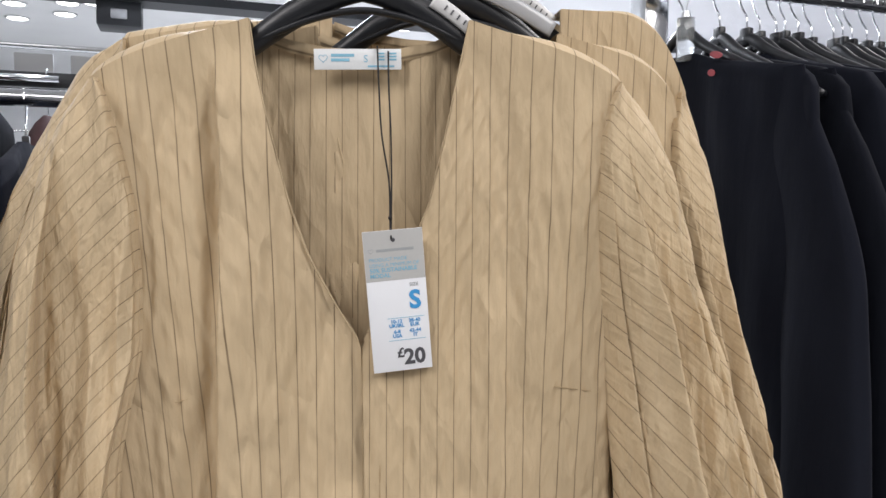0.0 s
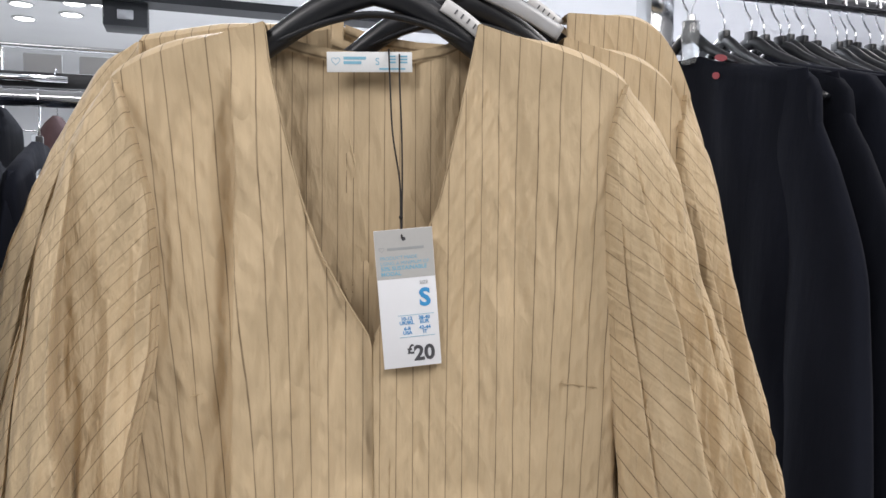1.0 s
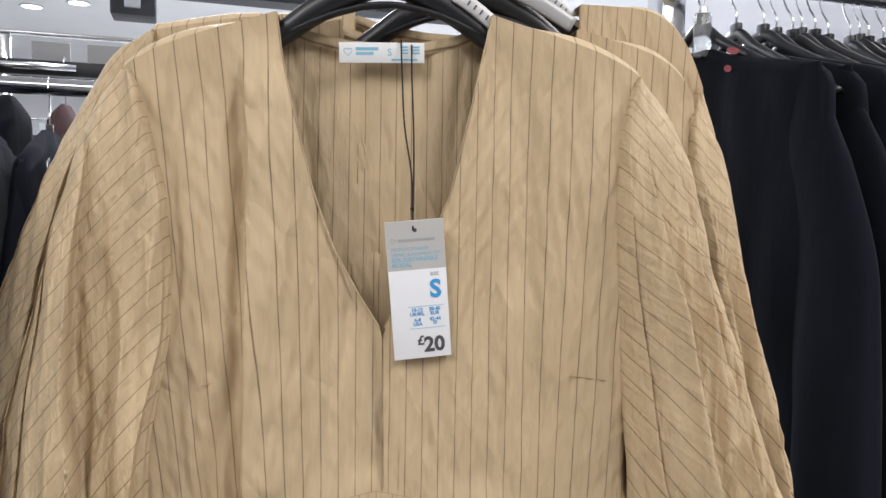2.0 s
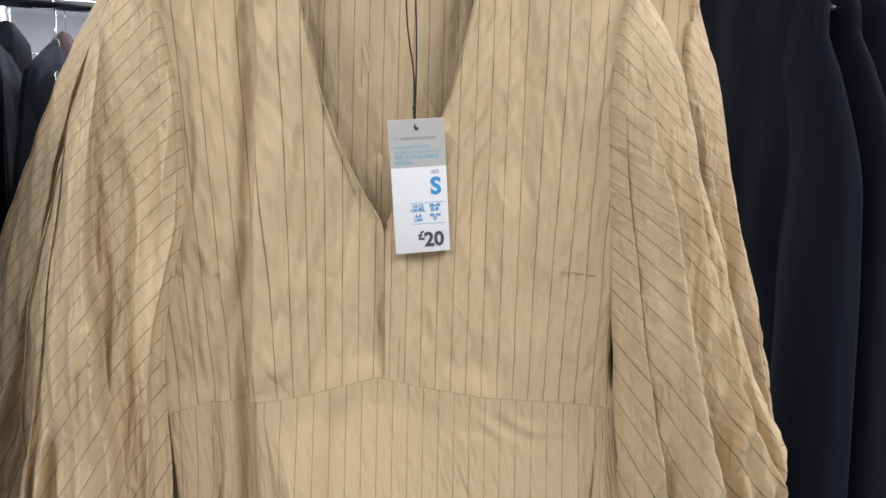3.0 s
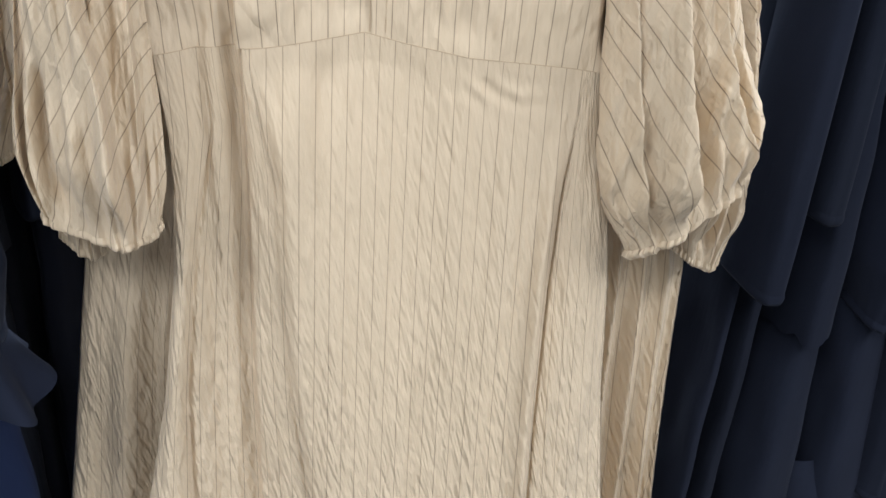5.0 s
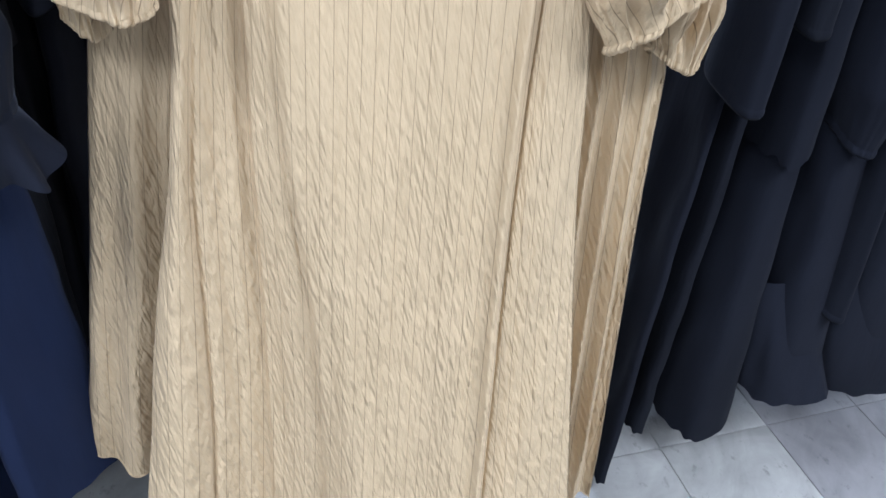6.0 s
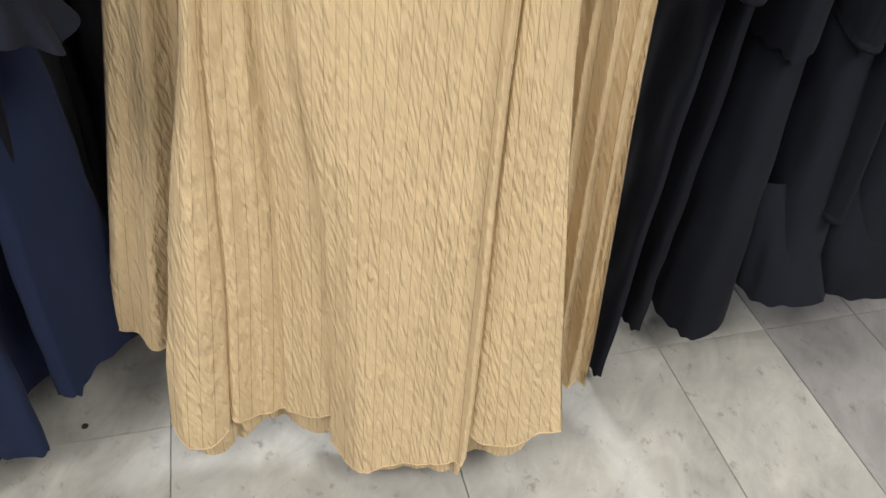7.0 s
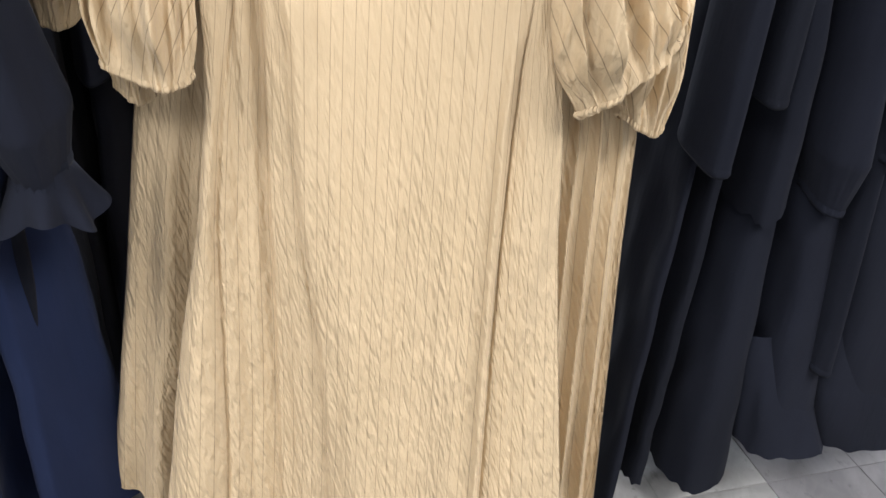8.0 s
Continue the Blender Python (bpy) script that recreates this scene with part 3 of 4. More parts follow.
def sleeve(ob, right, seed, cut):
    rows, cols = 150, 330
    sign = 1 if right else -1
    v = np.linspace(0, 1, rows)[:, None]
    th = np.linspace(0, 2 * np.pi, cols, endpoint=False)[None, :]
    top, bot = cut.cuffs[right]
    zn = top + (bot - top) * v
    out = smooth_interp(zn, cut.out_z, cut.outer[right])
    inn = smooth_interp(zn, cut.in_z, cut.inner[right])
    uc, a = (out + inn) / 2, np.abs(out - inn) / 2 + 0.001
    b = np.interp(zn, (0.95, 1.05, 1.2, 1.35, 1.44, 1.5), (0.052, 0.056, 0.046, 0.034, 0.027, 0.022))
    dc = np.interp(zn, (0.95, 1.05, 1.2, 1.35, 1.44, 1.5), (0.040, 0.036, 0.024, 0.008, -0.006, -0.018))
    # soft lengthwise folds, deeper towards the cuff
    r = np.random.RandomState(seed)
    fold = 0
    for k in (2, 3, 5, 7):
        fold = fold + np.cos(k * th + r.uniform(0, 6.28) + 1.3 * np.sin(2.2 * v * k / 3 + r.uniform(0, 6.28))) / (k ** 0.55)
    amp = 0.015 + 0.045 * sstep(0.15, 0.9, v)
    front = np.clip(np.sin(th), 0, 1)
    rad = 1 + amp * fold * (0.35 + 0.65 * front)
    # big lobes that step down to one side, as gathered cloth falls
    if right:
        lobes = (((1.95, 1.78, 1.73, 1.68), 0.40, 0.75), ((1.3, 1.2, 1.05, 0.88), 0.29, 0.42), ((2.5, 2.4, 2.25, 2.2), 0.14, 0.4), ((0.7, 0.6, 0.5, 0.45), 0.12, 0.3))
        hollows = ((1.5, 0.16, 0.12), (0.75, 0.16, 0.10), (2.05, 0.10, 0.09))
    else:
        lobes = (((2.1, 1.75, 1.15, 1.02), 0.42, 0.9), ((0.4, 0.35, 0.62, 0.85), 0.30, 0.40), ((2.7, 2.6, 2.5, 2.45), 0.14, 0.4), ((0.15, 0.15, 0.2, 0.3), 0.16, 0.3))
        hollows = ((1.92, 0.26, 0.13), (1.35, 0.12, 0.08), (2.35, 0.14, 0.09))
    grow = sstep(0.06, 0.38, v) * (1 - 0.75 * sstep(0.86, 0.99, v))
    for run, high, length in lobes:
        at = np.interp(v, (0.05, 0.4, 0.75, 1.0), run) + 0.03 * np.sin(9 * v + seed)
        rad = rad + 2.7 * grow * high * (sstep(at - 0.035, at + 0.035, th) * np.exp(-np.clip(th - at, 0, 9) / length) - 0.25)
    for at, deep, wide in hollows:
        rad = rad - 1.8 * deep * np.exp(-((th - at - 0.25 * (v - 0.9)) / wide) ** 2) * sstep(0.62, 0.84, v) * (1 - 0.8 * sstep(0.92, 1.0, v))
    # gathers over the elastic
    gather = sstep(0.86, 1.0, v)
    uneven = np.sin(3 * th + seed) + np.sin(5 * th)
    rad = rad * (1 - 0.26 * gather ** 1.5) + 0.085 * sstep(0.72, 0.94, v) * np.cos(23 * th + uneven) * (1 - 0.5 * gather) + 0.016 * gather * np.cos(38 * th + 2 * uneven)
    cc, ss = np.cos(th), np.sin(th)
    cc = np.sign(cc) * np.abs(cc) ** 0.8
    u = uc + a * cc * (1 - (0.24 if right else 0.12) * gather ** 1.5 + 0.010 * gather * np.cos(38 * th + 2 * uneven))
    u = u + 0.010 * np.clip(rad - 1, -0.6, 0.6) * front * (1 - gather)
    d = dc + b * ss * rad * (1 - 0.25 * gather)
    join = np.clip(-sign * cc, 0, 1) ** 2 * (1 - sstep(0.34, 0.52, v))
    d = d + join * (0.010 - dc)
    u = u + (0.014 * v ** 6 if right and not cut.plain else 0)
    tilt = cut.tilt[right] * v ** 5
    z = zn + 0.009 * np.clip(-ss, 0, 1) * (1 - v) ** 6 + (u - uc) * tilt + 0.006 * np.cos(2 * th + 1) * v ** 6
    d = d + (0.0016 + 0.0022 * v) * ripples(seed + 14, u, z, 20, 3.0, 8, True) * sstep(0.05, 0.3, v) * (1 - gather)
    d = d + 0.0013 * ripples(seed + 3, u, z, 18, 6) + 0.0002 * ripples(seed + 4, u, z, 38, 12, sharp=True)
    f = 1.05 * (uc + a * cc) + sign * 0.9 * (zn - 1.3 + np.clip(1.3 - zn, 0, 1) ** 2)
    ob2 = sheet("sleeve", local(u, d, z), tan_sleeve, ob, True, uv=np.stack([f, z + 0 * f], -1))
    # elasticated cuff
    rr = np.linspace(0, 1, 7)[:, None]
    base_u, base_d, base_z = u[-1][None], d[-1][None], z[-1][None]
    mu, md = base_u.mean(), base_d.mean()
    ruff = 0.985 + 0.03 * np.sin(rr * np.pi) + 0.025 * np.cos(55 * th) - 0.10 * sstep(0.7, 1, rr)
    band = local(mu + (base_u - mu) * ruff, md + (base_d - md) * ruff, base_z - 0.010 * rr)
    sheet("cuff", band, tan_bodice, ob2, True, uv=np.stack([np.tile(f[-1][None], (7, 1)), np.tile(base_z, (7, 1)) - 0.010 * rr], -1))


def skirt(ob, seed, cut):
    """Four-part front (side lobe, valley, flat panel, tucked panel) and a plain back, open at the hem."""
    rows = 190 if cut.plain else 300
    hem, pleats = cut.hem, cut.pleats
    v = np.linspace(0, 1, rows)[:, None]
    zn = 1.125 + (hem - 1.125) * v
    knots = [smooth_interp(zn, SKIRT_Z, k) for k in (cut.ul, cut.c1, cut.c2, cut.c3, cut.ur)]
    ul, ur = knots[0], knots[4]
    flat = [float(np.interp(0.62, SKIRT_Z, k)) for k in (cut.ul, cut.c1, cut.c2, cut.c3, cut.ur)]
    us, ds, fs, drop = [], [], [], []
    A = np.clip((1.10 - zn) / 1.05, 0, 1)
    lean = cut.reach * A ** 1.5
    fine = 1 if cut.plain else 2
    for k, n in enumerate((34 * fine, 46 * fine, 72 * fine, 88)):
        t = np.linspace(0, 1, n, endpoint=False)[None, :]
        lo, hi = knots[k], knots[k + 1]
        u = lo + (hi - lo) * t
        if k == 0:
            bulge = 0.050 * np.sin(np.pi * np.clip(t * 0.9 + 0.04, 0, 1)) ** 0.8 - 0.02
            dd = A ** 0.8 * bulge
            low = 0.028 * np.cos(np.pi * (t - 0.6)) - 0.034
            dd = dd + pleats * A * np.sin(13 * t + 0.5)
        elif k == 1:
            dd = A ** 0.8 * (-0.014 - 0.034 * sstep(0.0, 0.6, t) + 0.058 * sstep(0.55, 1.2, t) + 0.005 * np.sin(9.0 * t + 0.6)) - 0.010 * np.exp(-(t / 0.04) ** 2) * A ** 0.5
            low = -0.048 + 0.006 * np.sin(4.0 * t) + 0.026 * np.sin(np.pi * t)
        elif k == 2:
            dd = A ** 0.8 * (-0.012 + 0.056 * sstep(-0.22, 0.22, t) + 0.010 * np.sin(3.1 * t) - 0.004 * np.cos(11 * t)) + 0.010 * (1 - A) * sstep(0, 0.05, t) * (1 - sstep(0.1, 0.4, t)) * sstep(0.01, 0.10, v)
            dd = dd + 0.014 * np.exp(-((t - 0.955) / 0.026) ** 2) * sstep(0.02, 0.2, v)
            low = 0.016 - 0.010 * t - 0.045 * t ** 2.2 - 0.012 * (1 - sstep(0.0, 0.10, t))
        else:
            dd = A ** 0.7 * (0.036 - 0.012 * (1 - sstep(0.0, 0.5, t)) - 0.040 * t ** 2) - 0.007 * np.exp(-(t / 0.022) ** 2) * sstep(0.02, 0.15, v)
            dd = dd * (0.4 if cut.plain else 1.0) + 1.5 * pleats * A ** 0.6 * (1 - 0.6 * sstep(0.8, 1.0, v)) * (1 - 2 * np.abs(np.sin(14.5 * t + 0.4 + 0.6 * v)))
            low = -0.050 + 0.006 * np.sin(6 * t) - 0.02 * (1 - sstep(0, 0.15, t))
        f_here = u * (1 - 0.10 * v) if k == 2 else 0.4 * u + 0.6 * (flat[k] + (flat[k + 1] - flat[k]) * t) + 0.10 * (zn - 0.62) * (0.35 if k == 3 else -0.3)
        low = low + cut.low[k]
        if k == 2:
            u = u - 0.002 * (0.5 + 0.5 * A) * np.exp(-((t - 0.04) / 0.04) ** 2) * sstep(0.0, 0.05, v)
        base = bodice_depth(np.clip(u - cut.mid, -0.2, 0.19), waist_z(u[:1]) + 0 * u) * (1 - 0.6 * A)
        d = base + lean + dd
        us.append(u), ds.append(d), drop.append(low + 0 * u)
        fs.append(f_here)
    t = np.linspace(0, 1, 90, endpoint=False)[None, :]
    u = ur + (ul - ur) * t
    dd = -0.058 - 0.05 * A * np.sin(np.pi * t) + lean * 0.55 + 0.012 * A * np.sin(30 * t)
    edge = np.minimum(t, 1 - t)
    start = ds[3][:, -1:] * (1 - sstep(0, 0.08, t)) * (t < 0.5) + ds[0][:, :1] * (1 - sstep(0, 0.08, 1 - t)) * (t >= 0.5)
    dd = dd * sstep(0, 0.08, edge) + start
    us.append(u), ds.append(dd), drop.append(drop[3][:, -1:] * (1 - t) + drop[0][:, :1] * t), fs.append(u + 0.3)
    u, d, low, f = (np.concatenate(q, 1) for q in (us, ds, drop, fs))
    ztop = waist_z(u[:1])
    z = ztop + (hem - low[-1:] - ztop) * v
    wr = 0.0034 * ripples(seed + 7, u, z, 9, 0.9) * A ** 0.5 + 0.0005 * ripples(seed + 8, u, z, 30, 10, sharp=True) + 0.0016 * ripples(seed + 9, u, z, 17, 1.6)
    d = d + wr * sstep(0.0, 0.04, v)
    # small catch of creases just under the waist
    d = d + 0.0016 * np.exp(-((z - 1.092) / 0.014) ** 2) * np.exp(-((u - 0.1) / 0.045) ** 2) * np.sin(z * 260 + u * 90 + 2 * np.sin(u * 70))
    sheet("skirt", local(u, d, z), tan_skirt, ob, True, uv=np.stack([f, z + 0 * f], -1))
    # longer under layer whose edge shows below the shorter front panels
    if not cut.plain:
        w = np.linspace(0, 1, 30)[:, None]
        q = np.linspace(0, 1, 150)[None, :]
        uq = -0.285 + 0.585 * q
        front = np.interp(uq[0], u[-1][:392], d[-1][:392])[None]
        edge = 0.050 + 0.008 * np.sin(27 * q + 2.6) * (1 - sstep(0.35, 0.42, q)) + 0.010 * sstep(0.7, 0.8, q) * np.sin(40 * q)
        edge = edge + 0.012 * np.exp(-((q - 0.6) / 0.07) ** 2) * -1 + 0.022 * sstep(0.70, 0.80, q)
        du = front - 0.022 - 0.004 * np.sin(27 * q + 2.6) - 0.030 * (1 - w) - 0.02 * sstep(0.93, 1, np.abs(2 * q - 1))
        zq = 0.30 + (edge - 0.30) * w
        sheet("under_layer", local(uq + 0 * w, du + 0.0012 * ripples(seed + 60, uq + 0 * w, zq, 18, 6), zq), tan_skirt, ob, uv=np.stack([uq + 0 * w, zq], -1))
    # turned-up hem edge
    ring = local(u[-1], d[-1], z[-1] + 0.002)
    sheet("hem", tube(np.vstack([ring, ring[:1]]), 0.0008, 0.0016, 6, (0, 0, 1)), tan_skirt, ob, True,
          uv=np.zeros((len(ring) + 1, 6, 2)) + 0.003)


def seam(ob, pts, r=0.0008):
    sheet("seam", tube(np.array(pts), r, r, 6), seam_thread, ob, True)


def dress(seed, cut, label):
    ob = tagged(new("dress"), label, "dress", "striped dresses on the front arm")
    bodice_panel(ob, False, seed, cut)
    bodice_panel(ob, True, seed + 100, cut)
    bodice_back(ob, seed, cut)
    sleeve(ob, False, seed + 11, cut)
    sleeve(ob, True, seed + 23, cut)
    skirt(ob, seed, cut)
    for right, side in enumerate(cut.side):
        zz = np.linspace(1.29, cut.top[right][0] - cut.top[right][1] - 0.004, 50)
        ue = smooth_interp(zz, SIDE_Z, side) - (0.003 if right else -0.003)
        seam(ob, local(ue, bodice_depth(ue - cut.mid, zz) + 0.0002, zz), 0.0007)
    if cut.plain:
        return ob
    uu = np.linspace(-0.2, 0.184, 90)
    seam(ob, local(uu, bodice_depth(uu, waist_z(uu)) - 0.0002, waist_z(uu)), 0.0005)
    zz = np.linspace(1.14, 1.275, 40)
    for off in (0.0, 0.014):
        u0 = np.full(40, -0.0195 + off)
        seam(ob, local(u0, bodice_depth(u0, zz) + 0.0004, zz), 0.0005)
    for u0, u1, z0, z1 in ((-0.166, -0.137, 1.236, 1.243), (0.137, 0.172, 1.2435, 1.240)):
        ud, zd = np.linspace(u0, u1, 14), np.linspace(z0, z1, 14)
        seam(ob, local(ud, bodice_depth(ud, zd) + 0.0010, zd), 0.0004)
    # sewn-in neck label
    bm = bmesh.new()
    box(bm, (-0.036, -0.0005, -0.0085), (0.036, 0.0005, 0.0085), 0.0003)
    lab = part("neck_label", bm, label_white, ob, "white satin neck label with pale blue print")
    lab.matrix_basis = pose(-0.0235, 0.0355, 1.512, 0, -1.5, 0)
    front = lambda x, z: pose(x, -0.0007, z, 90, 0, 0)
    text_mesh("size_letter", "S", 0.0085, ink_pale, lab, front(0.0065, -0.0025), "CENTER")
    for x0, x1, z0, h in ((-0.022, -0.003, 0.002, 0.0024), (-0.022, -0.007, -0.0018, 0.0024), (0.008, 0.030, -0.0065, 0.0014),
                          (0.016, 0.022, 0.004, 0.0014), (0.016, 0.022, 0.0015, 0.0014), (0.016, 0.022, -0.001, 0.0014), (0.026, 0.032, 0.004, 0.0014), (0.026, 0.032, 0.0015, 0.0014), (0.026, 0.032, -0.001, 0.0014)):
        bm = bmesh.new()
        box(bm, (x0, -0.0008, z0), (x1, -0.0004, z0 + h))
        part("print_bar", bm, ink_pale, lab, "", False)
    t = np.linspace(0, 6.283, 28)
    heart = np.stack([-0.0285 + 0.00022 * 16 * np.sin(t) ** 3, 0 * t - 0.0007, 0.0008 + 0.00022 * (13 * np.cos(t) - 5 * np.cos(2 * t) - 2 * np.cos(3 * t) - np.cos(4 * t))], -1)
    sheet("emblem", tube(heart, 0.00025, 0.00015, 5), ink_pale, lab, True)
    return ob


DRESS_TURN = -13.3


def dress_pose(du, dd, dz, turn=0.0, swing=0.0):
    return pose(0.35, 0.67, 0, 0, 0, DRESS_TURN) @ pose(du, dd, dz, 0, swing, turn)


front_dress = dress(5, FRONT, "sand-coloured pinstriped V-neck midi dress with balloon sleeves")
front_dress.matrix_basis = dress_pose(0, 0, 0)
second_dress = dress(31, SECOND, "sand pinstriped V-neck dress hanging behind the first")
second_dress.matrix_basis = dress_pose(0, 0.06, 0)
third_dress = dress(57, THIRD, "sand pinstriped dress of a larger size at the back")
third_dress.matrix_basis = dress_pose(0, 0.13, 0)


def dress_hanger(label, long_band=False):
    ob = tagged(new("clothes_hanger"), label, "hanger", "hangers of the striped dresses")
    for pts in (((-0.195, 0.037, 1.470), (-0.15, 0.036, 1.494), (-0.115, 0.036, 1.518), (-0.08, 0.036, 1.544), (-0.045, 0.036, 1.564), (-0.020, 0.036, 1.574)),
                ((0.155, 0.037, 1.474), (0.11, 0.036, 1.498), (0.074, 0.036, 1.521), (0.04, 0.036, 1.546), (0.006, 0.036, 1.565), (-0.021, 0.036, 1.574))):
        sheet("arm", tube(spline(pts, 30), np.linspace(0.006, 0.0145, 30), 0.009, 14), hanger_black, ob, True, cap=True)
    rib = spline([(-0.10, 0.032, 1.526), (-0.06, 0.032, 1.543), (-0.0205, 0.032, 1.551), (0.02, 0.032, 1.545), (0.06, 0.032, 1.529)], 30)
    sheet("rib", tube(rib, 0.003, 0.005, 8), hanger_black, ob, True)
    bm = bmesh.new()
    box(bm, (-0.030, 0.025, 1.568), (-0.011, 0.047, 1.600), 0.004)
    part("collar", bm, hanger_black, ob)
    hook = spline([(-0.0205, 0.036, 1.595), (-0.0205, 0.036, 1.635), (-0.030, 0.036, 1.652), (-0.042, 0.036, 1.668), (-0.036, 0.036, 1.690),
                   (-0.0205, 0.036, 1.698), (-0.004, 0.036, 1.690), (0.0, 0.036, 1.674)], 40)
    sheet("hook", tube(hook, 0.0017, 0.0017, 8), chrome, ob, True, label="bent chrome hook")
    strip = spline([(0.038, 0.026, 1.560), (0.055, 0.026, 1.549), (0.072, 0.027, 1.536)], 14)
    if long_band:
        # a longer, plain grey strip along the top of the arm
        strip = spline([(0.0, 0.024, 1.580), (0.04, 0.024, 1.563), (0.078, 0.026, 1.542)], 20)
        sheet("size_band", tube(strip, 0.0075, 0.0020, 10), band_grey, ob, True, cap=True, label="shiny grey strip along the hanger arm")
        return ob
    band = sheet("size_band", tube(strip, 0.0062, 0.0022, 10), band_white, ob, True, cap=True, label="white printed plastic band")
    for k in range(4):
        p = strip[4 + 2 * k]
        bm = bmesh.new()
        box(bm, (-0.0007, -0.0004, -0.0022), (0.0007, 0.0004, 0.0022))
        bar = part("print_bar", bm, ink_grey, band, "", False)
        bar.matrix_basis = pose(p[0], p[1] - 0.0023, p[2], 0, 35, 0)
    return ob


hanger_one = dress_hanger("black plastic hanger with chrome hook inside a dress")
hanger_one.matrix_basis = dress_pose(0, 0, 0)
hanger_two = dress_hanger("black plastic hanger with a long grey band on its arm", True)
hanger_two.matrix_basis = dress_pose(0.076, 0.06, 0.010)
copy_thing(hanger_one, dress_pose(0.10, 0.13, 0.040))


# ---- the price tag on its cord ----
def price_tag():
    ob = tagged(new("price_tag"), "white and grey card price tag on a black cord", "price tag")
    bm = bmesh.new()
    box(bm, (-0.0240, -0.0003, -0.1160), (0.0240, 0.0003, 0.0), 0.0002)
    card = part("card", bm, card_white, ob)
    bm = bmesh.new()
    box(bm, (-0.0238, -0.0005, -0.0405), (0.0238, -0.0002, -0.0002))
    part("grey_panel", bm, card_grey, card, "light grey printed header panel", False)
    at = lambda x, z: pose(x, -0.0006, z, 90, 0, 0)
    for k, (line, size, mat) in enumerate((("PRODUCT MADE", 0.0040, ink_pale), ("USING A MINIMUM OF", 0.0040, ink_pale), ("50% SUSTAINABLE", 0.0047, ink_pale), ("MODAL", 0.0047, ink_pale))):
        text_mesh("print", line, size, mat, card, at(-0.0205, -0.0245 - 0.0044 * k), "LEFT", 0.00012 if k > 1 else 0.0)
    text_mesh("print", "SIZE", 0.0040, ink_faint, card, at(0.0140, -0.0465), "CENTER")
    text_mesh("size_letter", "S", 0.0205, ink_blue, card, at(0.0140, -0.0645), "CENTER", 0.0007)
    for x, z, line in ((-0.0025, -0.0760, "10-12"), (-0.0025, -0.0795, "UK/IRL"), (0.0122, -0.0760, "38-40"), (0.0122, -0.0795, "EUR"),
                       (-0.0025, -0.0845, "6-8"), (-0.0025, -0.0880, "USA"), (0.0122, -0.0845, "42-44"), (0.0122, -0.0880, "IT")):
        text_mesh("print", line, 0.0041, ink_blue, card, at(x, z), "CENTER", 0.0001)
    text_mesh("price_sign", "£", 0.0110, ink_grey, card, at(-0.0040, -0.1045), "LEFT", 0.0003)
    text_mesh("price", "20", 0.0175, ink_grey, card, at(0.0015, -0.1105), "LEFT", 0.0006)
    for z in (-0.0720, -0.0905):
        bm = bmesh.new()
        box(bm, (-0.0095, -0.0006, z), (0.0205, -0.0003, z + 0.0003))
        part("print_rule", bm, ink_pale, card, "", False)
    bm = bmesh.new()
    box(bm, (-0.014, -0.0007, -0.0170), (0.016, -0.0004, -0.0148))
    part("print_bar", bm, ink_faint, card, "", False)
    t = np.linspace(0, 6.283, 26)
    heart = np.stack([-0.0185 + 0.00013 * 16 * np.sin(t) ** 3, 0 * t - 0.0006, -0.0158 + 0.00013 * (13 * np.cos(t) - 5 * np.cos(2 * t) - 2 * np.cos(3 * t) - np.cos(4 * t))], -1)
    sheet("emblem", tube(heart, 0.0002, 0.00012, 5), ink_faint, card, True)
    bm = bmesh.new()
    bmesh.ops.create_cone(bm, cap_ends=True, segments=18, radius1=0.0017, radius2=0.0017, depth=0.0012, matrix=pose(0, -0.0001, -0.0080, 90))
    part("eyelet", bm, ink_grey, card, "dark punched hole")
    card.matrix_basis = pose(0.0035, -0.004, 1.3722, 4, -5.2, 3)
    for k, (x, y) in enumerate(((-0.0075, 0.034), (0.0015, 0.034))):
        pts = spline([(x, y, 1.523 - 0.004 * k), (x * 0.9 + 0.0004, 0.026, 1.49), (x * 0.7 + 0.001 + 0.0012 * k, 0.018, 1.45), (0.0015 + 0.002 * k, 0.008, 1.41), (0.0022 + 0.0008 * k, 0.0, 1.378), (0.0028, -0.0048, 1.3645)], 50)
        sheet("cord", tube(pts, 0.00075, 0.00075, 7), cord_black, ob, True)
    bm = bmesh.new()
    bmesh.ops.create_uvsphere(bm, u_segments=10, v_segments=8, radius=0.0018, matrix=pose(0.0022, -0.001, 1.3815))
    part("knot", bm, cord_black, ob)
    ob.matrix_basis = dress_pose(0, 0, 0)


price_tag()


